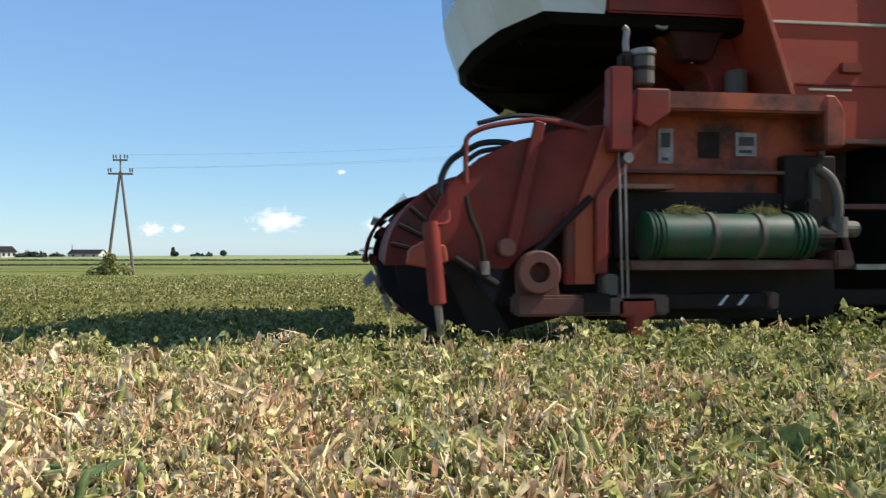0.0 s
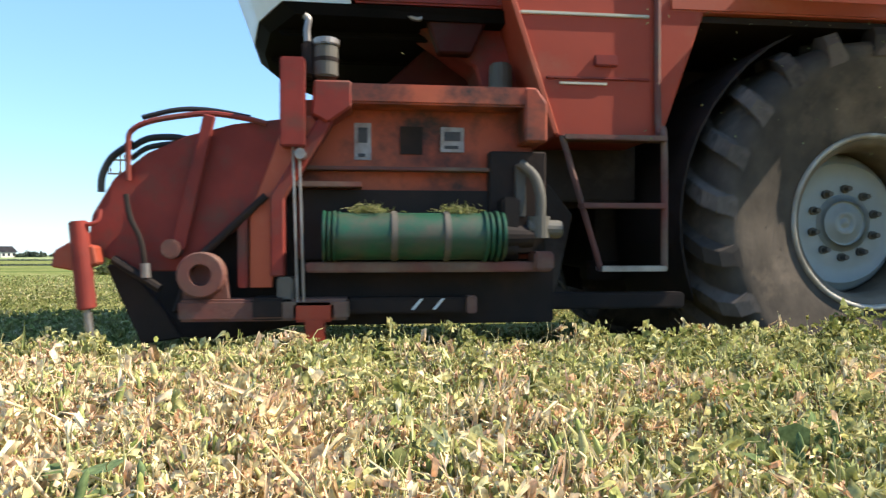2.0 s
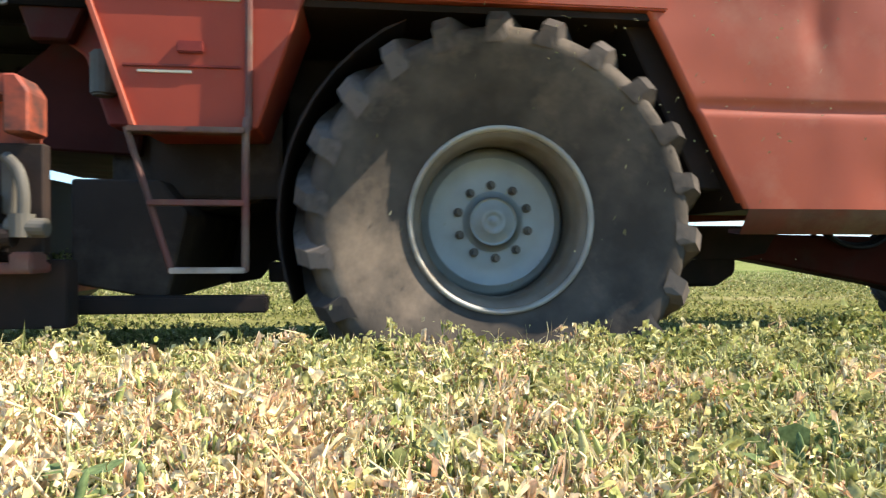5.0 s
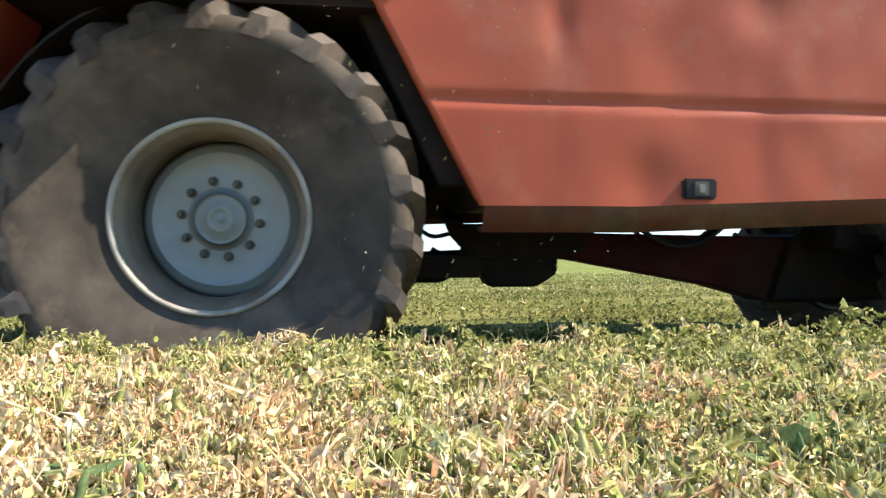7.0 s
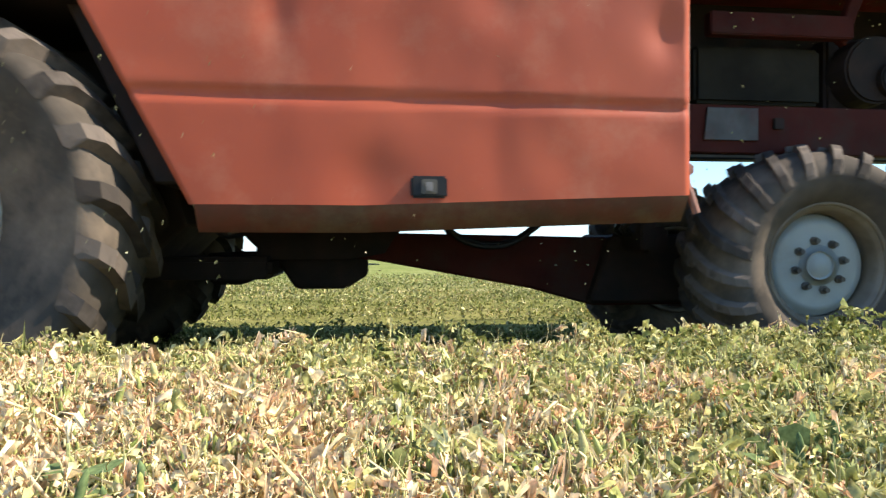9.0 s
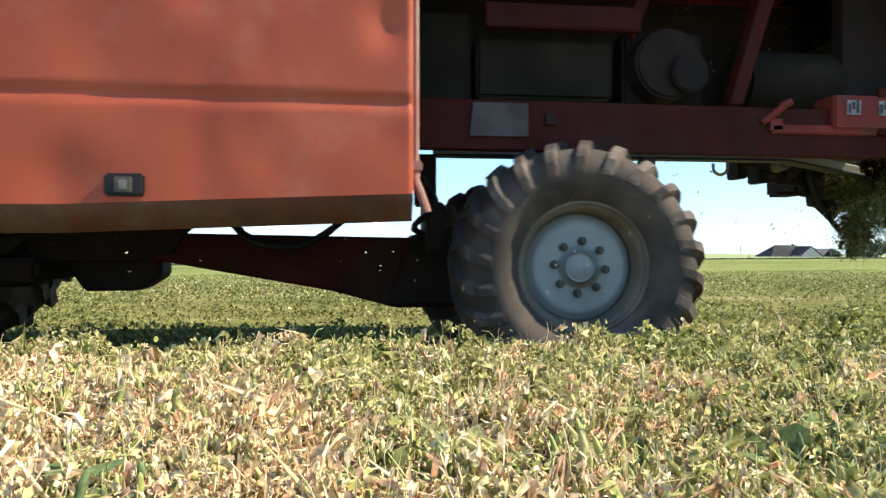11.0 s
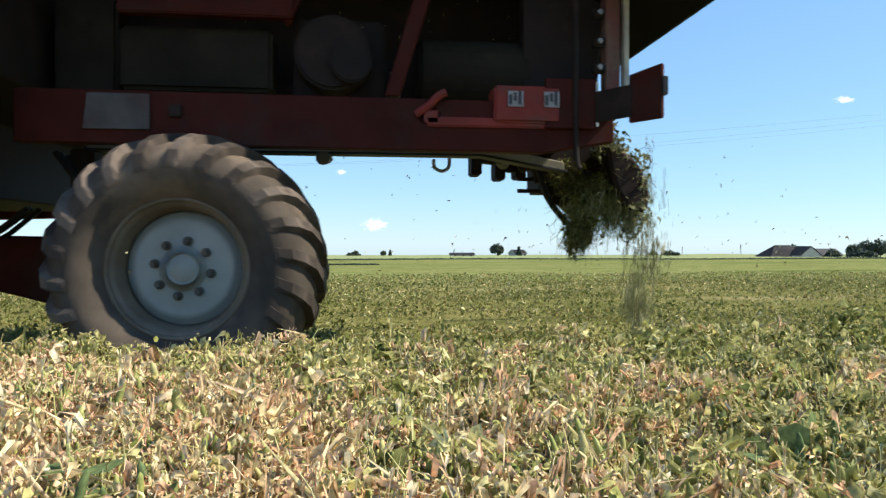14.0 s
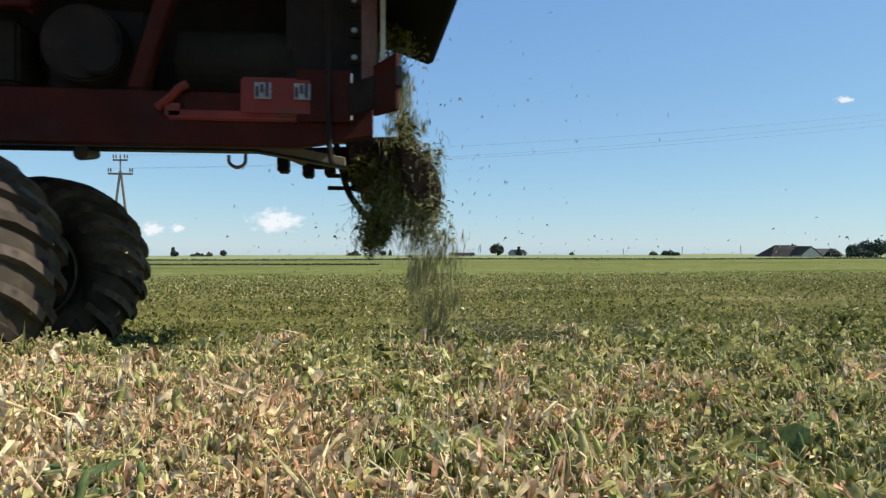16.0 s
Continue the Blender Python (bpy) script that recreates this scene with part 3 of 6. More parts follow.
def residue():
    """Short stubble and chopped straw lying on the mown ground."""
    n = 210000
    y = 2.3 + 42.0 * rng.uniform(0, 1, n) ** 2.1
    x = rng.uniform(-0.62, 1.05, n) * (y + 2.0)
    keep = (y > crop_edge(x) - 0.05) & (rng.uniform(0, 1, n) < np.clip(0.62 + 1.1 * bumpy(x * 0.3, y * 1.1, 0.9, 17), 0.12, 1)) & (rng.uniform(0, 1, n) < np.interp(y, [22, 44], [1, 0.1]))
    x, y = x[keep], y[keep]
    d = bumpy(x * 0.4, y * 1.6, 1.1, 31) + 0.30 * np.clip((y - 8) / 4, 0, 1) + rng.normal(0, 0.35, len(x))
    p = np.stack([x, y, fall(y) + rng.uniform(0.0, 1.0, len(x)) * (0.05 + 0.06 * np.clip(bumpy(x, y, 2.6, 12), 0, 1))], 1)
    size = rng.uniform(0.024, 0.060, len(x)) * (0.8 + 0.035 * y)
    a, b, c = d > 0.62, (d <= 0.62) & (d > -0.18), d <= -0.18
    stuff("stubble_litter", leaves(rng, p[a], size[a], 1.2, 0.09, 1.2), STALK, "scattered pale straw litter on the mown field", "straw")
    stuff("stubble_regrowth", leaves(rng, p[b], size[b], 1.1, 0.11, 1.0), STRAW, "short yellow-green stubble on the mown field", "stubble")
    stuff("stubble_leaves", leaves(rng, p[c], size[c], 1.0, 0.17, 0.9), GREEN_LEAF, "dark green cut leaves lying on the mown field", "stubble")


residue()


def uncut_row(x0, seed):
    """One cross-row of the peas that the header takes in."""
    r = np.random.default_rng(seed)
    n = 1500
    x, y = r.uniform(-0.14, 0.14, n), r.uniform(2.62, 6.15, n)
    z = np.maximum(0.19 + 0.03 * bumpy(x + x0, y, 2.5, 3) - np.abs(r.normal(0, 0.06, n)), 0.02)
    v, f = leaves(r, np.stack([x, y - 4.3, z], 1), r.uniform(0.028, 0.055, n), 1.05, 0.24, 1.0)
    row = new("crop_row", raw_mesh("crop_row", v, f, STRAW))
    tagged(row, "uncut yellow-green pea row ahead of the header", "crop row", "pea rows taken in by the header", kind="stuff")
    row.location = (x0, 4.3, 0)
    return row


ROWS = [(x0, uncut_row(x0, 500 + i)) for i, x0 in enumerate(np.arange(-0.22, -4.6, -0.26))]


# ---- the distance ----
def power_pole():
    pole = tagged(new("power_pole"), "weathered wooden a-frame power pole with crossarms and insulators", "power pole")
    x, y = -15.15, 45.0
    z = float(fall(y))
    pole.location = (x, y, z)
    top = 6.55
    part("leg", rod((-0.85, 0, -0.1), (-0.02, 0, top), 0.095, 0.07), WOOD, pole, shift=False)
    part("leg", rod((0.80, 0, -0.1), (0.02, 0, top), 0.095, 0.07), WOOD, pole, shift=False)
    part("mast", rod((0, 0, top - 0.5), (0, 0, 7.35), 0.05), STEEL, pole, shift=False)
    arm = part("crossarm", box(-0.75, 0.75, -0.06, 0.06, 6.35, 6.46), WOOD, pole, shift=False)
    up = part("crossarm", box(-0.44, 0.44, -0.06, 0.06, 7.22, 7.32), WOOD, pole, shift=False)
    for parent, xs, zz in ((arm, (-0.72, -0.58, 0.58, 0.72), 6.46), (up, (-0.42, -0.25, 0.0, 0.25, 0.42), 7.32)):
        for dx in xs:
            b = rod((dx, 0, zz), (dx, 0, zz + 0.12), 0.018, sides=8)
            part("insulator", rod((dx, 0, zz + 0.1), (dx, 0, zz + 0.30), 0.055, 0.04, 10, b), PORCELAIN, parent, shift=False)
    for dx, zz in ((-0.72, 6.75), (0.72, 6.75), (0.0, 7.6)):
        a = Vector((x + dx, y, z + zz))
        for name, c in (("wire", Vector((46 + dx * 2, 30, 6.8 + 0.4 * zz))),):
            pts = [a.lerp(c, k / 8) - Vector((0, 0, 1.1 * (1 - (k / 4 - 1) ** 2))) for k in range(9)]
            tagged(part(name, tube(pts, 0.004, 5, steps=2), STEEL), "thin overhead power wire hung from the pole", "wire", "overhead wires")


power_pole()


def clump(r, centre, radii, n, size):
    """Leafy clumps spread over a lumpy crown: (verts, faces)."""
    u = r.normal(0, 1, (n, 3))
    u /= np.linalg.norm(u, axis=1)[:, None]
    rad = r.uniform(0.55, 1.0, n) ** 0.6
    p = np.array(centre) + u * np.array(radii) * rad[:, None] * (1 + 0.25 * bumpy(u[:, 0] * 3, u[:, 1] * 3, 1, r.uniform(0, 50)))[:, None]
    return leaves(r, p, np.full(n, size) * r.uniform(0.6, 1.4, n), 1.3, 0.5, 0.4)


def tree(kind, seed):
    r = np.random.default_rng(seed)
    t = tagged(new("tree"), {"round": "dark round-crowned tree on the far skyline", "cone": "dark narrow conical tree on the far skyline", "bush": "low dark green bush at the field's far edge"}[kind], "tree" if kind != "bush" else "bush", "trees along the skyline")
    h = 6.0
    trunk = rod((0, 0, -0.5), (0, 0, h * 0.55), 0.22, 0.10, 8)
    for k in range(5):
        a = 1.26 * k + r.uniform(-0.3, 0.3)
        rod((0, 0, h * (0.25 + 0.06 * k)), (1.3 * math.cos(a), 1.3 * math.sin(a), h * (0.45 + 0.07 * k)), 0.07, 0.03, 6, trunk)
    if kind == "round":
        c = [((0, 0, 3.9), (2.5, 2.5, 2.3)), ((1.2, 0, 3.0), (1.6, 1.6, 1.5)), ((-1.3, 0.4, 3.2), (1.6, 1.6, 1.5))]
    elif kind == "cone":
        c = [((0, 0, 1.8), (1.3, 1.3, 1.7)), ((0, 0, 3.4), (0.95, 0.95, 1.7)), ((0, 0, 4.9), (0.5, 0.5, 1.3))]
    else:
        c = [((0, 0, 1.2), (3.2, 2.0, 1.5)), ((2.8, 0, 0.9), (2.2, 1.6, 1.2)), ((-2.7, 0.2, 1.0), (2.2, 1.6, 1.3))]
    part("trunk", trunk, WOOD, t, shift=False)
    vs, fs, base = [], [], 0
    for cc, rr in c:
        v, f = clump(r, cc, rr, 260, 0.75)
        vs.append(v)
        fs.append(f + base)
        base += len(v)
    crown = new("crown", raw_mesh("crown", np.concatenate(vs), np.concatenate(fs), HAZED_LEAF))
    crown.parent = t
    return t


def spot(px, d, lift=0.0):
    """A place on the land: bearing given as the tangent across the view, at depth d."""
    x = d * (px * 0.9929 + 0.1188) / (0.9929 - px * 0.1188)
    return (x, d, float(fall(d)) + lift)


KINDS = {k: tree(k, s) for k, s in (("round", 1), ("cone", 2), ("bush", 3))}
SKYLINE = [("round", 0.080, 300, 1.0), ("cone", 0.112, 300, 0.75), ("cone", -0.398, 330, 0.75), ("round", -0.394, 330, 0.45), ("bush", -0.362, 330, 0.7), ("bush", -0.345, 330, 0.75), ("round", -0.324, 330, 0.55),
           ("bush", -0.132, 330, 0.8), ("round", -0.128, 330, 0.5), ("round", -0.088, 330, 0.5), ("cone", -0.078, 330, 0.55), ("bush", 0.310, 330, 0.8), ("bush", 0.335, 330, 0.95), ("round", 0.328, 330, 0.5),
           ("bush", 0.190, 380, 0.7), ("bush", 0.02, 360, 0.6), ("round", 0.515, 235, 0.80), ("bush", 0.575, 205, 0.9), ("round", 0.606, 190, 0.72), ("round", 0.626, 195, 0.92), ("round", 0.645, 190, 0.95), ("bush", 0.618, 185, 0.9),
           ("round", 0.68, 190, 1.0), ("bush", -0.612, 280, 0.9), ("bush", -0.592, 280, 0.8), ("bush", -0.570, 290, 0.7), ("round", -0.602, 280, 0.45), ("round", -0.66, 280, 0.6), ("bush", -0.53, 300, 0.5)]
for i, (k, px_, d_, sc_) in enumerate(SKYLINE):
    x_, y_, z_ = spot(px_, d_)
    m_ = pose(x_, y_, z_ - 0.4, 0, 0, 57 * i)
    c_ = copy_thing(KINDS[k], m_)
    c_.scale = (sc_, sc_, sc_)
for k, px_ in (("round", -0.75), ("cone", -0.78), ("bush", -0.72)):
    KINDS[k].location = spot(px_, 330)


def pole_bush():
    b = tagged(new("bush"), "straggly green bush round the foot of the pole", "bush")
    b.location = (-15.75, 44.6, float(fall(44.6)))
    r = np.random.default_rng(8)
    part("stem", rod((0, 0, -0.1), (0.1, 0, 0.7), 0.03, 0.015, 6), WOOD, b, shift=False)
    vs, fs, base = [], [], 0
    for cc, rr in (((0, 0, 0.55), (0.55, 0.4, 0.75)), ((0.5, 0, 0.3), (0.9, 0.5, 0.45)), ((-0.5, 0, 0.2), (0.8, 0.5, 0.3)), ((0.1, 0, 1.0), (0.3, 0.3, 0.4))):
        v, f = clump(r, cc, rr, 300, 0.16)
        vs.append(v), fs.append(f + base)
        base += len(v)
    crown = new("crown", raw_mesh("crown", np.concatenate(vs), np.concatenate(fs), STRAW))
    crown.parent = b


pole_bush()


def house(px, d, wide, deep, eaves, ridge, label, turn=0.0, hip=0.0, windows=3, roof=None):
    """A low house under a pitched roof; hip: how far the ridge draws in at both ends."""
    h = tagged(new("house"), label, "house", "buildings on the skyline")
    x, y, z = spot(px, d)
    h.matrix_basis = pose(x, y, z - 0.3, 0, 0, turn)
    part("wall", box(-wide / 2, wide / 2, -deep / 2, deep / 2, 0, eaves, 0), PLASTER, h, shift=False)
    b = bmesh.new()
    o = 0.4
    e, r = wide / 2 + o, wide / 2 + o - hip
    vs = [b.verts.new(p) for p in ((-e, -deep / 2 - o, eaves - 0.1), (e, -deep / 2 - o, eaves - 0.1), (r, 0, ridge), (-r, 0, ridge), (-e, deep / 2 + o, eaves - 0.1), (e, deep / 2 + o, eaves - 0.1))]
    b.faces.new((vs[0], vs[1], vs[2], vs[3]))
    b.faces.new((vs[3], vs[2], vs[5], vs[4]))
    if hip:
        b.faces.new((vs[1], vs[5], vs[2]))
        b.faces.new((vs[4], vs[0], vs[3]))
    bmesh.ops.solidify(b, geom=b.faces[:], thickness=0.2)
    part("roof", b, roof or ROOF, h, shift=False)
    if not hip:
        for s in (-1, 1):
            part("gable", prism([(-deep / 2, eaves), (deep / 2, eaves), (0, ridge - 0.15)], -0.1, 0.1, 0), PLASTER, h, shift=False).matrix_local = pose(s * (wide / 2 - 0.1), 0, 0, 0, 0, 90)
    for k in range(windows):
        xx = -wide / 2 + wide * (k + 0.5) / windows
        part("window", box(xx - 0.5, xx + 0.5, -deep / 2 - 0.04, -deep / 2 + 0.05, eaves * 0.35, eaves * 0.8, 0), PANE, h, shift=False)


house(0.500, 215, 13.5, 9, 0.5, 4.3, "low farmhouse with dark hipped roof among trees", 0, 4.5)
house(0.533, 208, 8, 6.2, 1.0, 3.9, "farmhouse gable end with pale wall and dark roof", 84, 0)
house(0.561, 212, 8.0, 8, 0.9, 3.1, "long low farm building with grey roof", 0, 0, 3, GREY_ROOF)
house(-0.524, 300, 12, 9, 1.6, 3.4, "low barn with dark roof on the skyline", 0)
house(-0.648, 280, 6, 6, 2.4, 4.6, "small white house with pitched roof", 60)
house(0.110, 305, 6, 6, 1.6, 3.2, "low pale house beside a round tree", 20)
house(0.028, 320, 11, 7, 0.9, 1.9, "long low shed with dark roof on the skyline", 0)


def lattice_mast(px, d, h):
    m = tagged(new("lattice_mast"), "thin steel lattice mast far on the skyline", "mast", "masts on the skyline")
    m.location = spot(px, d, -0.4)
    for s in (-1, 1):
        part("leg", rod((s * h * 0.07, 0, 0), (0, 0, h), 0.13, 0.08, 5), STEEL, m, shift=False)
    for z in (0.55, 0.72, 0.88):
        part("crossarm", rod((-h * 0.08, 0, h * z), (h * 0.08, 0, h * z), 0.08, sides=5), STEEL, m, shift=False)


lattice_mast(0.439, 420, 7.0)
lattice_mast(0.353, 420, 6.0)
lattice_mast(-0.547, 420, 7.5)
lattice_mast(0.266, 450, 5.0)


def field_margins():
    n = 30000
    x = rng.uniform(-120, 190, n)
    for name, y0, hh, label in (("field_margin", 149, 0.26, "dark weedy strip between two fields"), ("crop_line", 84, 0.03, "dark line of taller green growth across the field")):
        if name == "crop_line":
            x = rng.uniform(-45, 2, n)
        y = y0 + rng.uniform(-0.8, 0.8, n)
        p = np.stack([x, y, land(x, y) + rng.uniform(-0.05, hh, n)], 1)
        stuff(name, leaves(rng, p, rng.uniform(0.15, 0.28, n), 1.0, 0.5, 0.3), HAZED_LEAF, label, "hedge")


field_margins()


def cloud_material():
    """Vapour, thin and ragged at its rim."""
    m = bpy.data.materials.new("cloud_vapour")
    m.use_nodes = True
    n, l = m.node_tree.nodes, m.node_tree.links
    n.remove(n["Principled BSDF"])
    co, no, ln = n.new("ShaderNodeTexCoord"), n.new("ShaderNodeTexNoise"), n.new("ShaderNodeVectorMath")
    no.inputs["Scale"].default_value, no.inputs["Detail"].default_value = 2.6, 7
    ln.operation = "LENGTH"
    l.new(co.outputs["Object"], no.inputs["Vector"])
    l.new(co.outputs["Object"], ln.inputs[0])
    sub_ = n.new("ShaderNodeMath")
    sub_.operation = "MULTIPLY_ADD"
    sub_.inputs[1].default_value = -0.62
    l.new(ln.outputs["Value"], sub_.inputs[0])
    l.new(no.outputs[0], sub_.inputs[2])
    r = n.new("ShaderNodeMapRange")
    r.inputs[1].default_value, r.inputs[2].default_value, r.inputs[4].default_value = -0.02, 0.30, 0.85
    l.new(sub_.outputs[0], r.inputs[0])
    em, tr, mx = n.new("ShaderNodeEmission"), n.new("ShaderNodeBsdfTransparent"), n.new("ShaderNodeMixShader")
    # Own even glow stands in for sunlight on the cloud.
    em.inputs[0].default_value = (0.72, 0.735, 0.77, 1)
    l.new(r.outputs[0], mx.inputs[0])
    l.new(tr.outputs[0], mx.inputs[1])
    l.new(em.outputs[0], mx.inputs[2])
    l.new(mx.outputs[0], n["Material Output"].inputs["Surface"])
    return m


VAPOUR = cloud_material()


def cloud(px, up, wide, tall, seed):
    """A small fair-weather cloud, so far off that it stays a soft patch of sky."""
    d = 1900.0
    b = bmesh.new()
    bmesh.ops.create_grid(b, x_segments=6, y_segments=6, size=1.0, matrix=pose(0, 0, 0, 90))
    c = part("cloud", b, VAPOUR)
    c.matrix_basis = pose(d * (px * 0.9929 + 0.1188) / (0.9929 - px * 0.1188), d + 3 * seed, 0.75 + (up + 0.4 * tall) * d) @ Matrix.Diagonal((wide * d * 0.62, 1, tall * d * 0.8, 1))
    tagged(c, "small white fair-weather cloud low in the sky", "cloud", "clouds", kind="structure")


for i, (px_, up_, w_, t_) in enumerate([(-0.245, 0.024, 0.075, 0.028), (-0.430, 0.016, 0.034, 0.016), (-0.392, 0.020, 0.020, 0.010), (-0.100, 0.024, 0.036, 0.015), (0.596, 0.230, 0.034, 0.009), (-0.150, 0.105, 0.014, 0.006)]):
    cloud(px_, up_, w_, t_, i)

# ---- the pea harvester ----
harv = tagged(new("pea_harvester"), "large worn red self-propelled pea harvester crossing the field", "harvester")
harv.location = ORIGIN
FAR = 5.83          # far side of the body


def wheel(name, x, y, z, k, w, bolts, far=False, q=1.0, sink=0.0):
    """A drive wheel: painted dished wheel with tyre, lugs, rim edge, hub and nuts. k: tyre radius over 0.915, w: half width over 0.37."""
    whl = part("wheel", lathe([(0.25 * w, 0.40 * k * q), (sink - 0.10 * w, 0.405 * k * q), (sink - 0.15 * w, 0.365 * k * q), (sink - 0.152 * w, 0.345 * k * q), (sink - 0.175 * w, 0.335 * k * q), (sink - 0.172 * w, 0.30 * k), (sink - 0.185 * w, 0.22 * k), (sink - 0.19 * w, 0.0)]), WHEEL_PAINT, harv, "grey-blue painted steel wheel disc, dusty", shift=False, smooth=True)
    key = (k, w)
    if key not in MESHES:
        side = ((0.25, 0.430 * q), (0.278, 0.465 * q), (0.298, 0.50), (0.326, 0.56), (0.357, 0.64), (0.384, 0.72), (0.394, 0.765), (0.384, 0.805), (0.345, 0.835), (0.25, 0.858), (0.10, 0.868))
        if bolts != 10:      # rounder shoulders on the rear
            side = ((0.25, 0.430 * q), (0.290, 0.465 * q), (0.335, 0.52), (0.368, 0.59), (0.378, 0.65), (0.366, 0.71), (0.335, 0.765), (0.285, 0.808), (0.20, 0.842), (0.12, 0.858), (0.06, 0.866))
        tyre = part("tyre", lathe([(y_ * w, r_ * k) for y_, r_ in [(-a, r_) for a, r_ in side] + list(reversed(side))], 72), RUBBER, whl, "black rubber tyre with dusty sidewall", shift=False, smooth=True)
        lip = part("rim_lip", lathe([(y_ * w, r_ * k * q) for y_, r_ in ((-0.24, 0.452), (-0.272, 0.468), (-0.290, 0.464), (-0.294, 0.450), (-0.280, 0.438), (-0.25, 0.436))], 72, True), LIP if bolts == 10 else RIM_EDGE, whl, "scoured pale rim lip" if bolts == 10 else "dusty brown rim lip", shift=False, smooth=True)
        rim = part("rim", lathe([(y_ * w, r_ * k * q) for y_, r_ in ((-0.24, 0.445), (-0.275, 0.440), (-0.272, 0.430), (-0.255, 0.415), (-0.25, 0.404), (-0.20, 0.400), (-0.19, 0.390), (-0.14, 0.385), (-0.10, 0.40), (0.25, 0.40), (0.33, 0.44), (0.30, 0.45), (0.0, 0.42), (-0.25, 0.425))], 72, True), RIM_EDGE, whl, "dusty brown rim barrel, darkened for its shade", shift=False, smooth=True)
        b = bmesh.new()
        rows = []
        for y_, r0, r1, a in (((-0.400, 0.755, 0.785, -0.02), (-0.396, 0.775, 0.850, 0.0), (-0.345, 0.82, 0.900, 0.035), (-0.20, 0.85, 0.916, 0.11), (0.03, 0.86, 0.918, 0.27)) if bolts == 10 else ((-0.384, 0.645, 0.675, -0.05), (-0.374, 0.69, 0.760, -0.02), (-0.330, 0.75, 0.832, 0.02), (-0.24, 0.81, 0.890, 0.08), (-0.11, 0.85, 0.915, 0.17), (0.03, 0.86, 0.918, 0.27))):
            ring = []
            for r_, da in ((r0, -0.062), (r1, -0.040), (r1, 0.040), (r0, 0.062)):
                ring.append(b.verts.new((r_ * k * math.sin(a + da), y_ * w, r_ * k * math.cos(a + da))))
            rows.append(ring)
        for r0, r1 in zip(rows, rows[1:]):
            for j in range(4):
                b.faces.new((r0[j], r0[(j + 1) % 4], r1[(j + 1) % 4], r1[j]))
        b.faces.new(rows[0])
        b.faces.new(rows[-1])
        lug = part("lug", b, LUG, whl, "worn dusty tread lug", shift=False)
        MESHES[key] = (tyre.data, rim.data, lip.data, lug.data)
        first = True
    else:
        first = False
        for nm, me in zip(("tyre", "rim", "rim_lip"), MESHES[key][:3]):
            ob = new(nm, me)
            ob.parent = whl
    count = 22
    for i in range(count):
        for side in (0, 1):
            if i == 0 and side == 0 and first:
                continue
            ob = new("lug", MESHES[key][3])
            ob.parent = whl
            ob.matrix_local = pose(0, 0, 0, 0, 360 / count * i) if side == 0 else pose(0, 0, 0, 0, 360 / count * (i + 0.5)) @ pose(0, 0, 0, 0, 0, 180)
    r = 0.125 * k if bolts == 10 else 0.125 * k
    part("hub", lathe([(sink - 0.18 * w, r + 0.02), (sink - 0.20 * w, r + 0.017), (sink - 0.205 * w, r - 0.015), (sink - 0.205 * w, r - 0.012), (sink - 0.193 * w, r - 0.018), (sink - 0.193 * w, r - 0.026), (sink - 0.198 * w, r - 0.03)] + ([(sink - 0.200 * w, 0.0)] if bolts != 10 else [(sink - 0.200 * w, 0.066 * k), (sink - 0.212 * w, 0.062 * k), (sink - 0.212 * w, 0.040 * k), (sink - 0.203 * w, 0.036 * k), (sink - 0.203 * w, 0.018 * k), (sink - 0.215 * w, 0.014 * k), (sink - 0.215 * w, 0.0)]), 36), WHEEL_PAINT, whl, shift=False, smooth=True)
    ring = 0.172 * k if bolts == 10 else 0.185 * k
    for i in range(bolts):
        a = 2 * math.pi * i / bolts
        p = Vector((ring * math.sin(a), 0, ring * math.cos(a)))
        b = rod(p + Vector((0, sink - 0.175 * w, 0)), p + Vector((0, sink - 0.20 * w, 0)), 0.022, sides=12)
        part("nut", rod(p + Vector((0, sink - 0.195 * w, 0)), p + Vector((0, sink - 0.235 * w, 0)), 0.015, 0.013, 6, b), BEIGE, whl, "dusty dark wheel nut", shift=False)
    home = Vector((x, y, z)) - ORIGIN
    whl.location = home
    return whl, home, 0.915 * k - 0.02, far


WHEELS = [wheel("front", 3.630, 3.255, 0.865, 1.01, 1.0, 10, False, 0.90, 0.12), wheel("front", 3.630, 5.50, 0.865, 1.01, 1.0, 10, True, 0.90, 0.09),
          wheel("rear", 7.866, 3.40, 0.645, 0.695, 0.84, 8), wheel("rear", 7.80, 4.95, 0.575, 0.695, 0.84, 8, True)]


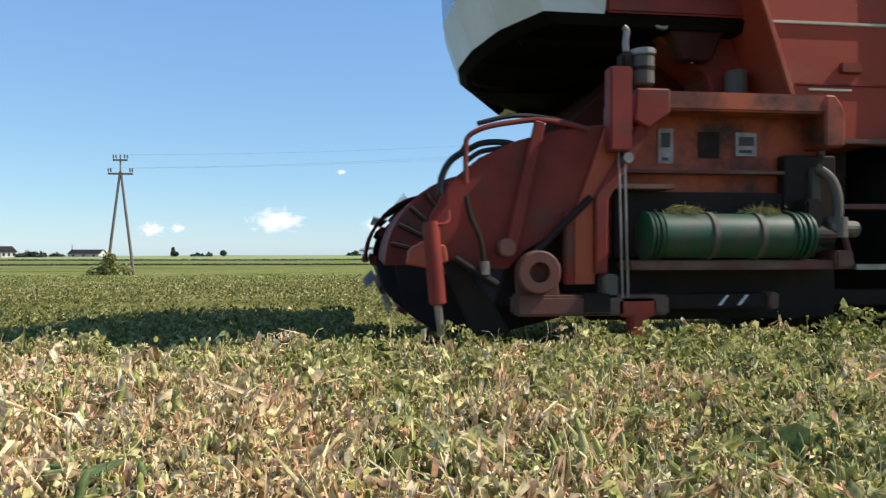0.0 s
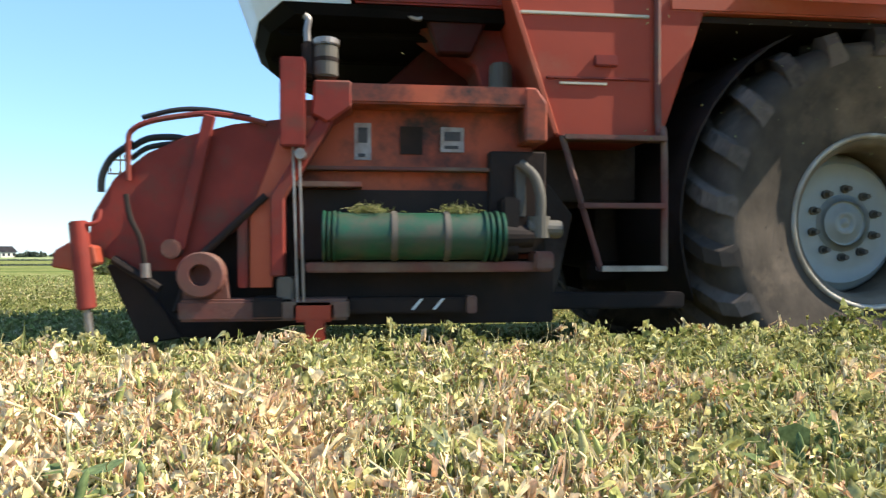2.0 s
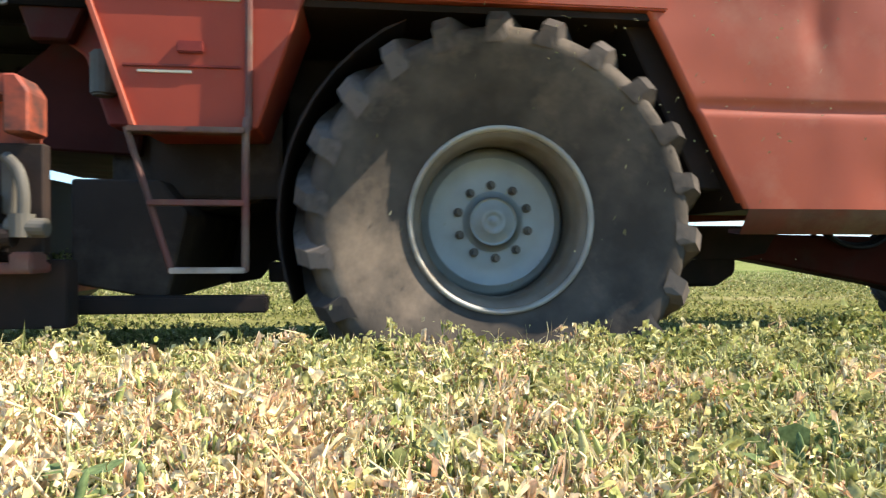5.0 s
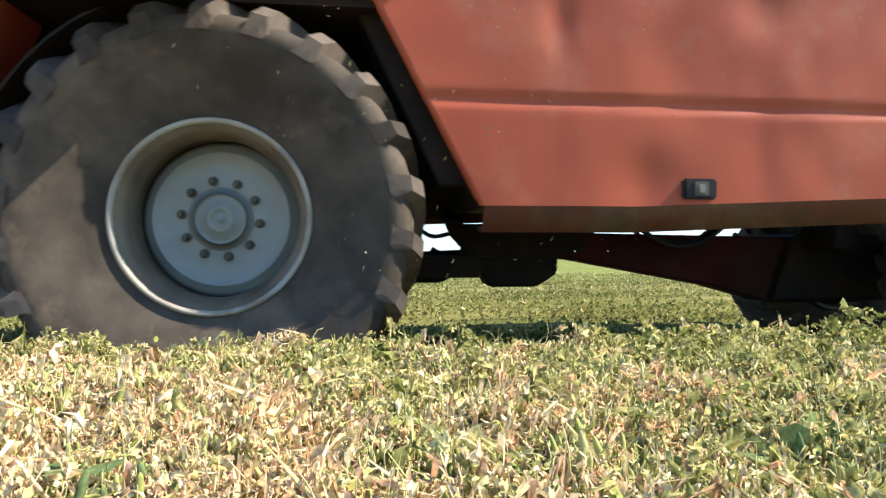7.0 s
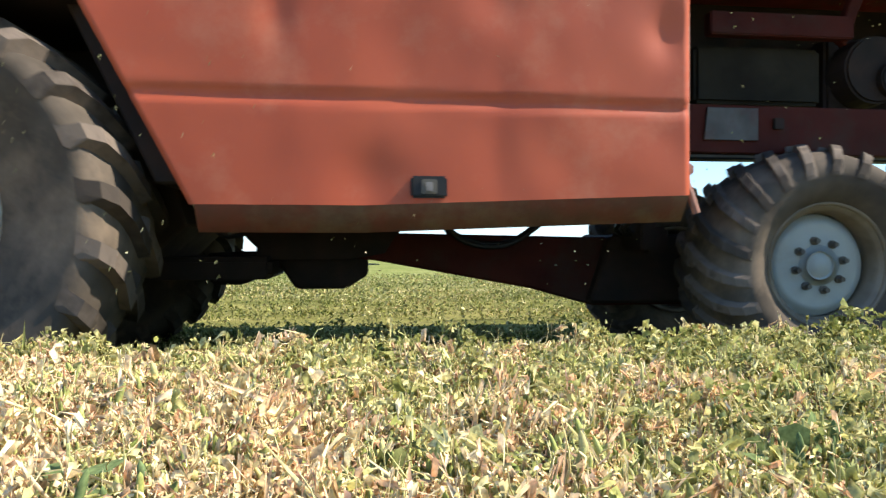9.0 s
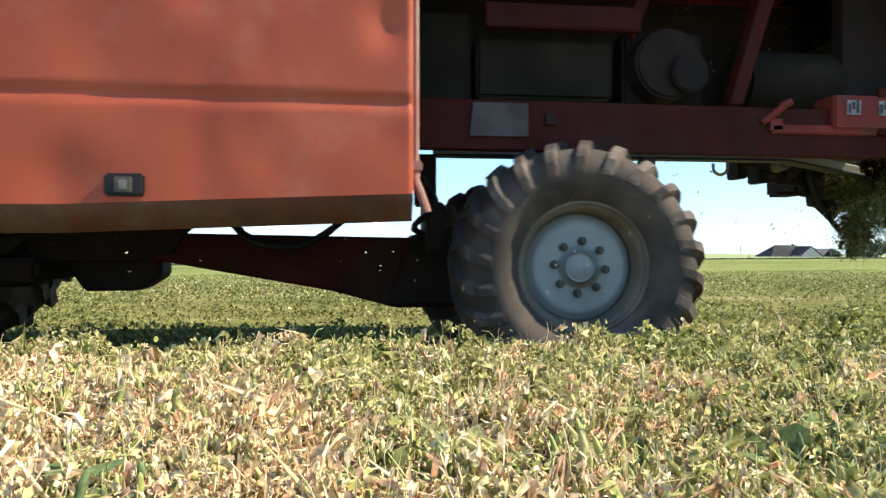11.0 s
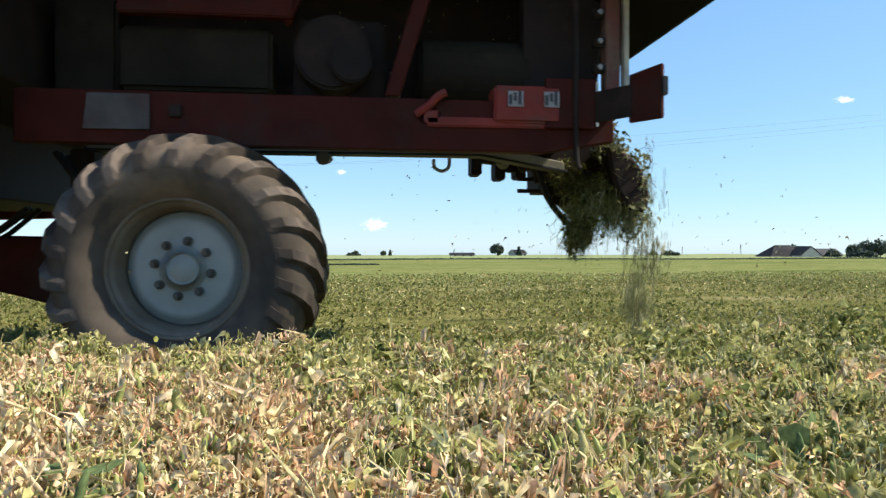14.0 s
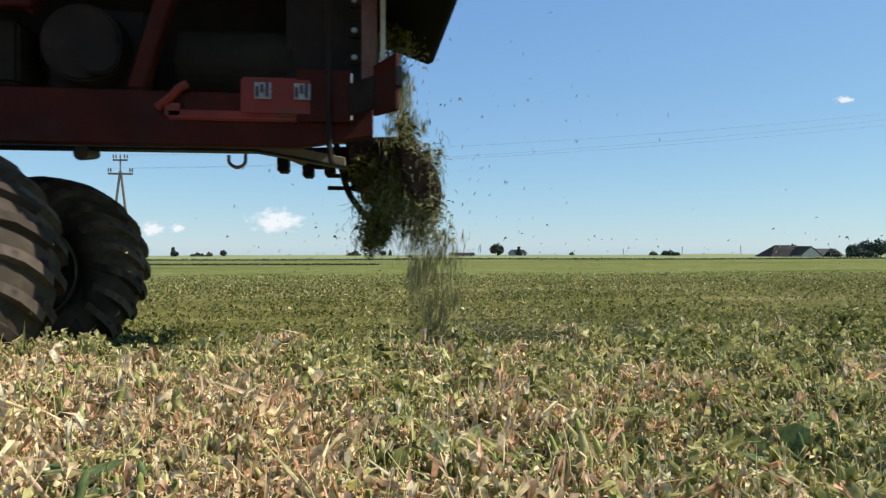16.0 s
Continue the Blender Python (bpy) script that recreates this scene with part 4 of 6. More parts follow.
def side_panel():
    """The dented sheet-metal side panel behind the front wheel, with a pressed groove and a turned-in lower edge."""
    top, cols, rows = 2.5, 90, 60
    b = bmesh.new()
    grid = []
    for j in range(rows + 1):
        w = j / rows
        line = []
        for i in range(cols + 1):
            u = i / cols
            zb = 0.923 + 0.056 * max(0, (u - 0.33) / 0.67)
            z = zb + (top - zb) * w
            x0 = 4.79 - (z - 0.923) * 0.529
            x = x0 + (7.015 - x0) * u
            zg = 1.40 - 0.025 * u
            y = 2.97 + 0.006 * math.sin(1.7 * x) + 0.010 * noise.noise(Vector((x * 1.4, z * 1.1, 2))) + 0.004 * noise.noise(Vector((x * 5, z * 4, 8)))
            if abs(z - zg) < 0.03:
                y += 0.016 * (1 - abs(z - zg) / 0.03)
            for cx, cz, rx, rz, dep in ((5.53, 1.02, 0.16, 0.22, 0.020), (6.12, 1.22, 0.10, 0.30, 0.007), (6.10, 1.85, 0.14, 0.18, 0.015), (5.15, 1.75, 0.09, 0.20, 0.016), (6.9, 1.72, 0.10, 0.14, 0.018), (5.75, 1.55, 0.3, 0.3, 0.010)):
                d2 = ((x - cx) / rx) ** 2 + ((z - cz) / rz) ** 2
                y += dep * math.exp(-d2 * 1.4)
            line.append(b.verts.new((x, y, z)))
        grid.append(line)
    for j in range(rows):
        for i in range(cols):
            b.faces.new((grid[j][i], grid[j][i + 1], grid[j + 1][i + 1], grid[j + 1][i]))
    lip = [b.verts.new((v.co.x + (0.02 if i < 3 else 0), v.co.y + 0.085, v.co.z - 0.118)) for i, v in enumerate(grid[0])]
    for col in (0, cols):
        edge = [b.verts.new((g[col].co.x, g[col].co.y + 0.05, g[col].co.z)) for g in grid]
        for j in range(rows):
            b.faces.new((grid[j][col], grid[j + 1][col], edge[j + 1], edge[j]))
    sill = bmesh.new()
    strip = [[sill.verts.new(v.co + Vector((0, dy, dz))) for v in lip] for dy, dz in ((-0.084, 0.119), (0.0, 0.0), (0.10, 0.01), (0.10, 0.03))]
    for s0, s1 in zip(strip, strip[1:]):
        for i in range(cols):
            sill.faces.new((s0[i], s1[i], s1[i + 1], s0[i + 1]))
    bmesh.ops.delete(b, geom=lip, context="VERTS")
    # Dusty red, with the down-facing edge's shade put into its colour.
    part("sill", sill, MUD_SHADE_RED, harv, "turned-in dusty lower edge of the side panel, darkened for shade", smooth=True)
    return part("side_panel", b, RED, harv, "large dented red sheet-metal side panel", smooth=True)


panel = side_panel()
b = box(5.73, 5.89, 2.945, 2.985, 0.957, 1.052, 0.01)
lamp = part("side_marker", b, BLACK, panel, "black recessed side marker lamp")
part("lens", box(5.775, 5.845, 2.936, 2.95, 0.972, 1.037, 0.010), BEIGE, panel, "grey marker lens")
part("lens_frame", box(5.795, 5.825, 2.931, 2.938, 0.985, 1.024, 0.006), STEEL, panel, "bright bulb holder")
part("edge_pipe", tube([(7.03, 3.03, 2.5), (7.03, 3.03, 1.12), (7.03, 3.03, 1.06)], 0.016, 10), PIPE, harv, "dusty upright pipe at the panel's edge")
part("pipe_end", tube([(7.03, 3.03, 1.10), (7.03, 3.025, 1.04), (7.05, 3.025, 0.99), (7.08, 3.025, 0.90)], 0.020, 8, box(7.0, 7.06, 3.005, 3.055, 1.08, 1.13, 0.008)), PIPE, harv)

# upper body, chassis and what closes it
part("upper_body", prism([(2.72, 1.83), (4.34, 1.83), (4.1, 2.4), (4.1, 3.5), (1.7, 3.5), (1.7, 2.5), (2.72, 2.5)], 2.97, FAR, 0.01), RED_DEEP, harv, "red upper body and hopper side")
part("hopper", box(4.0, 9.9, 3.05, FAR, 2.45, 3.55, 0.03), RED_WORN, harv, "red upper housing over the drum")
# Overhang out of view, added so its shadow falls on the tyre.
part("unseen_overhang", box(3.00, 3.85, 2.22, 2.955, 1.95, 1.99, 0.008), RED_WORN, harv, "unseen red overhang added to shade the front wheel")
part("fender_beam", box(2.60, 4.40, 2.955, 3.02, 1.825, 1.90, 0.008), RED, harv)
# Dark sheet hides the body's lit underside, as shade over the wheel.
part("arch_shade_sheet", box(2.66, 4.36, 3.0, 3.9, 1.79, 1.82, 0), OILY_SHADE, harv, "dark sheet added under the body for wheel-arch shade")
part("wheel_arch", prism([(2.55, 0.62), (3.0, 0.55), (4.25, 0.55), (4.56, 0.86), (4.3, 1.86), (2.62, 1.86)], 3.86, 4.95, 0.01), HAZED_GRIME, harv, "dark chassis side behind the front wheel")
part("arch_liner", prism([(4.36, 1.82), (4.40, 1.82), (4.83, 0.92), (4.79, 0.92)], 3.0, 3.88, 0), OILY_SHADE, harv)
part("drum_housing", prism([(4.62, 1.02), (6.6, 1.02), (6.6, 1.45), (7.0, 1.55), (7.0, 2.5), (4.2, 2.5), (4.2, 1.9)], 3.10, FAR - 0.05, 0.01), OILY_SHADE, harv, "dark housing behind the side panel")
part("far_side_panel", prism([(4.1, 2.5), (4.79, 0.923), (6.6, 0.98), (6.6, 2.5)], FAR - 0.03, FAR, 0.004), RED, harv)
part("front_axle", tube([(3.63, 3.55, 0.865), (3.63, 5.30, 0.865)], 0.11, 12), OILY_SHADE, harv)
part("axle_case", box(3.2, 4.05, 3.95, 4.85, 0.55, 1.1, 0.06), OILY_SHADE, harv)
part("crossmember", box(4.0, 5.0, 4.0, 4.9, 0.55, 0.68, 0.03), OILY_SHADE, harv)
part("gearbox", prism([(4.55, 0.70), (4.58, 0.50), (4.78, 0.50), (5.0, 0.62), (5.1, 0.47), (5.42, 0.47), (5.56, 0.56), (5.56, 0.74)], 4.38, 4.62, 0.02), OILY_SHADE, harv, "dark gearbox under the belly")
part("prop_shaft", tube([(4.2, 4.4, 0.78), (4.45, 4.42, 0.60), (4.62, 4.45, 0.63)], 0.03, 8), OILY_SHADE, harv)
part("shield_strut", tube([(4.72, 4.45, 0.72), (4.85, 4.45, 0.66), (5.02, 4.45, 0.72)], 0.02, 6), OILY_SHADE, harv)
part("drawbar", prism([(4.9, 0.84), (7.1, 0.80), (7.55, 0.74), (7.7, 0.36), (7.0, 0.36), (6.6, 0.47), (5.62, 0.65), (4.9, 0.74)], 4.25, 4.55, 0.015), SHADED_RED, harv, "brown rust-red frame beam to the rear axle")
part("rear_axle", box(7.72, 8.02, 3.62, 4.75, 0.52, 0.78, 0.03), OILY_SHADE, harv)
part("axle_pivot", prism([(6.95, 0.38), (7.75, 0.38), (7.78, 0.82), (7.1, 0.82)], 4.15, 4.65, 0.02), OILY_SHADE, harv)
for y_, sag in ((4.2, 0.05), (4.3, 0.09), (4.15, 0.07)):
    part("hydraulic_hose", tube([(5.9 + sag, y_, 0.95), (6.15, y_, 0.84 - sag), (6.45, y_ + 0.05, 0.80 - sag * 0.6), (6.75, y_ + 0.05, 0.97)], 0.016, 7), BLACK, harv)
    part("steering_hose", tube([(7.05, y_ - 0.3, 1.25), (7.14 + sag, y_ - 0.32, 1.0), (7.1, y_ - 0.2, 0.85), (7.3 + sag, y_, 0.75)], 0.016, 7), BLACK, harv)
part("steering_bracket", box(7.10, 7.22, 3.9, 4.05, 0.98, 1.28, 0.01), OILY_SHADE, harv)
part("steering_link", box(7.16, 7.26, 3.85, 4.3, 0.72, 1.0, 0.01, box(7.22, 7.36, 3.9, 4.0, 0.70, 0.86, 0.02)), OILY_SHADE, harv)

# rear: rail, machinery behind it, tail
rail = part("chassis_rail", prism([(7.02, 1.25), (9.62, 1.235), (10.0, 1.30), (10.0, 1.50), (7.02, 1.51)], 3.46, 3.54, 0.006), SHADED_RED, harv, "red chassis rail along the tail, darkened as shaded")
part("scuffed_plate", prism([(7.34, 1.315), (7.65, 1.315), (7.65, 1.49), (7.36, 1.49)], 3.445, 3.458, 0.002), PLATE, rail, "scraped bare metal plate")
part("bracket", box(7.74, 7.80, 3.44, 3.46, 1.38, 1.44, 0.004), OILY_SHADE, rail)
part("far_rail", box(7.02, 10.0, 5.4, 5.48, 1.55, 1.75, 0.006), RED_WORN, harv)
part("belly_strip", prism([(7.2, 1.275), (9.35, 1.275), (9.85, 1.19), (9.85, 1.24), (9.35, 1.335), (7.2, 1.335)], 3.86, 3.93, 0.004), STRIP, harv, "pale cream underside sheet")
part("belly_edge", prism([(7.2, 1.262), (9.36, 1.262), (9.86, 1.175), (9.86, 1.19), (9.36, 1.275), (7.2, 1.275)], 3.83, 3.94, 0.002), BLACK, harv)
part("tail_floor", box(7.02, 9.9, 4.0, 5.5, 1.58, 1.68, 0.01), OILY_SHADE, harv)
part("tail_backing", box(7.0, 9.95, 4.55, 5.6, 1.60, 2.5, 0.01), OILY_SHADE, harv, "housing inside the tail, near black for deep shade")
part("beige_tank", box(7.42, 8.20, 3.70, 3.96, 1.57, 1.90, 0.02), SHADED_TANK, harv, "dusty beige tank inside the tail, darkened for shade")
part("inner_beam", box(7.45, 8.32, 3.58, 3.66, 1.93, 2.06, 0.008), SHADED_RED, harv, "dark red beam inside the tail")
part("dark_case", box(7.08, 7.40, 3.75, 3.96, 1.53, 2.05, 0.02), SHADED_TANK, harv)
part("gear_case", rod((8.52, 3.65, 1.78), (8.52, 3.98, 1.78), 0.20, 0.22, 24, box(8.3, 8.8, 3.8, 3.97, 1.55, 2.0, 0.02), 0.015), OILY_SHADE, harv)
part("belt_cover", rod((8.62, 3.60, 1.72), (8.62, 3.7, 1.72), 0.11, 0.11, 24, None, 0.01), OILY_SHADE, harv)
part("strut", prism([(8.79, 1.52), (8.87, 1.52), (9.07, 2.16), (8.98, 2.16)], 3.50, 3.60, 0.008), SHADED_RED, harv, "slanted red strut")
part("strut", prism([(8.24, 1.95), (8.30, 1.90), (8.46, 2.3), (8.38, 2.3)], 3.62, 3.68, 0.008), SHADED_RED, harv)
part("fan_drum", rod((8.98, 3.80, 1.71), (9.60, 3.80, 1.71), 0.19, None, 28, None, 0.02), SHADED_TANK, harv, "grey-green dusty drum cover, darkened for shade", smooth=False)
red_box = part("valve_box", box(9.35, 9.70, 3.42, 3.60, 1.385, 1.575, 0.012, box(9.0, 9.70, 3.44, 3.6, 1.36, 1.41, 0.008)), RED_WORN, harv, "bright red valve box with scuffed decals")
for dx in (0.05, 0.24):
    part("decal", box(9.37 + dx, 9.45 + dx, 3.412, 3.419, 1.465, 1.545, 0), STICKER, red_box, "scuffed white decal")
    for k in range(3):
        part("ink_bar", box(9.375 + dx + 0.024 * k, 9.39 + dx + 0.024 * k, 3.408, 3.413, 1.475 + 0.02 * (k % 2), 1.525 + 0.01 * k, 0), INK, red_box)
part("lever", tube([(8.95, 3.46, 1.42), (9.02, 3.44, 1.47), (9.06, 3.43, 1.51), (9.10, 3.43, 1.53)], 0.022, 8, box(8.97, 9.08, 3.44, 3.54, 1.36, 1.46, 0.02)), RED_WORN, harv)
post = part("tail_post", box(9.94, 10.02, 3.42, 3.50, 1.55, 2.46, 0.006), MUD_SHADE_RED, harv, "faded red upright post at the tail")
part("post_strip", box(10.035, 10.06, 3.40, 3.46, 1.5, 2.46, 0.004), CREAM, post, "pale upright strip")
for zz in (1.655, 1.79, 1.94):
    part("hinge", box(9.875, 9.94, 3.42, 3.47, zz, zz + 0.05, 0.008), OILY_SHADE, post, "dark steel hinge")
    part("hinge_bolt", rod((9.905, 3.40, zz + 0.025), (9.905, 3.43, zz + 0.025), 0.014, sides=8), STEEL, post, "bright bolt")
part("hinge_rod", tube([(9.78, 3.42, 2.2), (9.78, 3.42, 1.3), (9.80, 3.42, 1.15)], 0.014, 8), OILY_SHADE, post)
# Wing plates carry the hood's shade in their colour.
wing = part("tail_wing", prism([(9.62, 1.36), (9.89, 1.36), (9.89, 1.62), (9.62, 1.62)], 3.425, 3.455, 0.004), SHADED_RED, harv, "bent red guard plate at the tail, darkened as shaded")
b = box(0, 0.22, -0.02, -0.006, 1.39, 1.55, 0.004)
bmesh.ops.transform(b, matrix=Matrix.Translation((9.895, 3.42, 0)) @ pose(0, 0, 0, 0, 0, -57), verts=b.verts)
part("wing_arm", b, OILY_SHADE, wing)
b = prism([(0.20, 1.362), (0.385, 1.362), (0.385, 1.623), (0.20, 1.60)], -0.012, 0.012, 0.004)
bmesh.ops.transform(b, matrix=Matrix.Translation((9.895, 3.42, 0)) @ pose(0, 0, 0, 0, 0, -57), verts=b.verts)
part("wing_plate", b, SHADED_RED, wing)
part("wing_edge", box(9.887, 9.897, 3.405, 3.42, 1.37, 1.60, 0), WHITE, wing, "thin white strip between the guard plates")
part("wing_clip", box(10.095, 10.125, 3.08, 3.14, 1.47, 1.56, 0.004), BLACK, wing)
part("tail_hood", prism([(9.9, 2.12), (10.38, 1.95), (10.42, 1.97), (10.50, 2.5), (10.3, 3.2), (9.7, 3.5), (9.7, 2.45), (9.9, 2.45)], 3.08, 4.52, 0.01), SHADE_BLACK, harv, "black rear hood overhanging the outlet")
part("outlet_side", prism([(9.55, 1.5), (9.96, 1.5), (10.02, 2.4), (9.55, 2.4)], 3.62, 3.72, 0.006), OILY_SHADE, harv)
part("outlet_side", prism([(9.55, 1.6), (10.0, 1.6), (10.1, 2.35), (9.55, 2.4)], 4.9, 5.0, 0.006), OILY_SHADE, harv)
b = box(9.88, 10.05, 4.52, 4.9, 1.12, 1.45, 0.02)
for dx, dz in ((0.0, 0.0), (0.16, -0.03), (0.30, -0.02)):
    box(9.40 + dx, 9.47 + dx, 4.45, 4.62, 1.22 + dz, 1.36 + dz, 0.01, b)
part("outlet_rack", prism([(9.38, 1.36), (9.45, 1.30), (9.62, 1.285), (9.64, 1.24), (9.70, 1.24), (9.71, 1.28), (9.82, 1.25), (9.83, 1.17), (9.87, 1.165), (9.88, 1.10), (9.93, 1.095), (9.94, 1.03), (10.0, 1.02), (10.1, 0.93), (10.18, 1.02), (10.2, 1.4)], 4.42, 4.5, 0.006, b), OILY_SHADE, harv, "black jagged outlet rack")
for zz in (1.12, 1.20):
    part("rack_tine", rod((9.72, 4.5, zz), (9.95, 4.5, zz), 0.014, sides=6), OILY_SHADE, harv)
for xx in (9.18,):
    part("shackle", tube([(xx - 0.05, 4.3, 1.30), (xx - 0.045, 4.3, 1.25), (xx, 4.3, 1.225), (xx + 0.045, 4.3, 1.25), (xx + 0.05, 4.3, 1.31)], 0.011, 6), STEEL, harv)
part("lug_plate", prism([(9.66, 1.34), (9.78, 1.33), (9.76, 1.25), (9.72, 1.22), (9.69, 1.25)], 4.3, 4.36, 0.006), OILY_SHADE, harv)
part("clip", rod((8.46, 3.8, 1.235), (8.48, 3.95, 1.25), 0.04, 0.03, 10), BEIGE, harv)
part("clip", rod((9.52, 4.1, 1.30), (9.58, 4.3, 1.28), 0.05, 0.04, 10), BEIGE, harv)
part("outlet_flap", prism([(10.13, 1.36), (10.22, 1.335), (10.30, 1.285), (10.36, 1.21), (10.40, 1.12), (10.41, 1.04), (10.39, 0.965), (10.34, 0.945), (10.27, 0.975), (10.20, 1.08), (10.16, 1.20)], 3.92, 4.20, 0.02), OILY_SHADE, harv, "dark worn outlet flap hung with straw")
part("outlet_case", prism([(9.84, 1.40), (9.86, 1.20), (9.93, 1.16), (9.95, 1.08), (10.02, 1.07), (10.04, 0.99), (10.12, 0.98), (10.15, 1.10), (10.22, 1.14), (10.24, 1.42)], 4.18, 4.42, 0.012), OILY_SHADE, harv, "black straw-clogged outlet case")
part("outlet_lug", box(9.98, 10.12, 4.12, 4.2, 0.78, 0.93, 0.03, box(10.03, 10.07, 4.12, 4.18, 0.90, 1.05, 0.008)), OILY_SHADE, harv, "dark clogged guide under the outlet")
part("guide_bar", rod((10.17, 4.06, 1.45), (10.19, 4.06, 0.86), 0.016, 0.012, 8), OILY_SHADE, harv, "dark upright guide bar")
part("guide_bar", rod((10.22, 4.06, 1.45), (10.235, 4.06, 1.02), 0.012, 0.010, 8), OILY_SHADE, harv)
part("drip_hose", tube([(9.78, 4.3, 1.4), (9.85, 4.28, 1.1), (9.95, 4.28, 0.95), (10.05, 4.3, 0.85)], 0.02, 8), BLACK, harv)

# step box, ladder
step_box = part("step_box", prism([(1.84, 1.92), (2.06, 1.24), (2.565, 1.248), (2.77, 1.83), (2.77, 2.5), (1.66, 2.5)], 2.965, 3.45, 0.008), RED_DEEP, harv, "red sheet-metal box above the ladder")
part("seam", box(2.02, 2.50, 2.955, 2.968, 1.50, 1.512, 0.003), RED_WORN, step_box)
part("seam", box(1.90, 2.50, 2.955, 2.968, 1.785, 1.80, 0.003), CREAM, step_box, "bright scraped seam")
part("handle", box(2.24, 2.35, 2.945, 2.968, 1.56, 1.61, 0.006), RED_WORN, step_box)
part("scratch_strip", box(2.08, 2.30, 2.956, 2.968, 1.475, 1.487, 0.002), CREAM, step_box)
part("panel_edge", prism([(1.80, 2.0), (2.05, 1.25), (2.075, 1.25), (1.825, 2.0)], 2.945, 2.968, 0.003), RED, step_box)
ladder = part("ladder", tube([(2.535, 2.95, 2.4), (2.535, 2.945, 1.32), (2.534, 2.88, 1.24), (2.532, 2.87, 0.645)], 0.016, 8), MUD_SHADE_RED, harv, "narrow steel step ladder")
part("ladder_rail", rod((2.065, 2.87, 1.23), (2.24, 2.87, 0.645), 0.014, sides=8), MUD_SHADE_RED, ladder)
for x0, zz in ((2.07, 1.222), (2.15, 0.926), (2.235, 0.650)):
    part("rung", box(x0, 2.535, 2.84, 2.92, zz - 0.012, zz + 0.012, 0.004), MUD_SHADE_RED if zz > 0.7 else STEEL, ladder, "worn steel rung")
part("step_back", box(2.0, 2.62, 3.40, 3.46, 0.98, 1.9, 0.01), HAZED_GRIME, harv)
part("frame_side", prism([(1.75, 0.85), (2.5, 0.98), (2.62, 1.9), (1.75, 1.9)], 3.62, 5.4, 0.01), HAZED_GRIME, harv, "dark main frame between header and wheels")
part("lower_frame", prism([(1.72, 0.58), (2.13, 0.50), (2.22, 0.9), (2.1, 1.05), (1.72, 1.05)], 3.2, 5.6, 0.01), HAZED_GRIME, harv)
part("push_beam", box(1.15, 2.62, 2.85, 2.95, 0.475, 0.545, 0.008), OILY_SHADE, harv)
part("push_beam", box(2.5, 3.3, 3.8, 3.95, 0.55, 0.66, 0.01), OILY_SHADE, harv)

# cab and the red bulkhead under it
NOSE = [(0.80, 3.08), (0.65, 3.4), (0.57, 3.8), (0.55, 4.2), (0.62, 4.6), (0.80, 4.95), (1.05, 5.25), (1.42, 5.7)]


def shell(z0, z1, grow0=0.0, grow1=0.0, back=2.3):
    """A piece of the cab's rounded nose between two heights."""
    b = bmesh.new()
    low, high = [], []
    for z, grow, out in ((z0, grow0, low), (z1, grow1, high)):
        for x, y in [(back, 3.08 - grow)] + [(x - grow, 4.4 + (y - 4.4) * (1 + grow * 0.5)) for x, y in NOSE] + [(back, 5.7 + grow)]:
            out.append(b.verts.new((x, y, z)))
    n = len(low)
    for i in range(n):
        b.faces.new((low[i], low[(i + 1) % n], high[(i + 1) % n], high[i]))
    b.faces.new(low)
    b.faces.new(high)
    return b


cab = part("cab_floor", shell(1.805, 1.85, -0.10, -0.05), SHADE_BLACK, harv, "driver's cab underside, blackened for its shade")
part("cab_skirt", shell(1.85, 2.12, -0.045, 0.05, 1.15), WHITE, cab, "off-white curved skirt below the windscreen")
GLASS = surf("tinted_cab_glass", (0.16, 0.24, 0.28), (0.14, 0.22, 0.26), 1, 0.08, bump=0, gloss=0.5)
part("cab_side", box(1.16, 2.28, 3.12, 5.6, 1.862, 2.115, 0.01), RED_WORN, cab, "dull red base of the cab behind its skirt")
part("windscreen", shell(2.12, 3.1, 0.05, 0.10), GLASS, cab, "tinted curved cab windscreen")
part("cab_roof", shell(3.1, 3.3, 0.15, 0.05), WHITE, cab)
for y_, x0 in ((3.4, 0.80), (3.9, 0.70), (4.5, 0.75), (5.2, 1.2)):
    part("floor_rib", box(x0, 2.25, y_ - 0.03, y_ + 0.03, 1.775, 1.812, 0.01), SHADE_BLACK, cab)
part("floor_bracket", tube([(0.72, 4.3, 1.84), (0.74, 4.3, 1.78), (0.95, 4.3, 1.76), (1.0, 4.3, 1.83)], 0.016, 6), OILY_SHADE, cab)
bulk = part("bulkhead", prism([(1.05, 1.96), (1.35, 1.90), (1.75, 1.62), (1.85, 1.3), (2.05, 1.3), (2.05, 2.3), (0.85, 2.3), (0.80, 2.02)], 3.28, 3.55, 0.012), RED_WORN, harv, "dark red frame under the cab")
part("gusset", prism([(1.46, 1.95), (1.85, 1.95), (1.72, 1.66), (1.56, 1.66)], 3.18, 3.26, 0.01), SHADED_RED, bulk)
part("grab_ring", tube([(1.44, 3.17, 1.90), (1.41, 3.16, 1.86), (1.42, 3.16, 1.82), (1.47, 3.16, 1.81), (1.48, 3.17, 1.86)], 0.012, 6), STEEL, bulk)
part("grey_bottle", rod((1.86, 3.2, 1.42), (1.86, 3.2, 1.62), 0.055, None, 14, None, 0.01), BEIGE, bulk, "grey reservoir bottle")
part("feed_elevator", prism([(0.95, 1.25), (1.9, 1.2), (2.0, 1.75), (1.55, 1.8)], 3.55, 5.3, 0.01), SHADED_RED, harv, "dark red feed elevator")

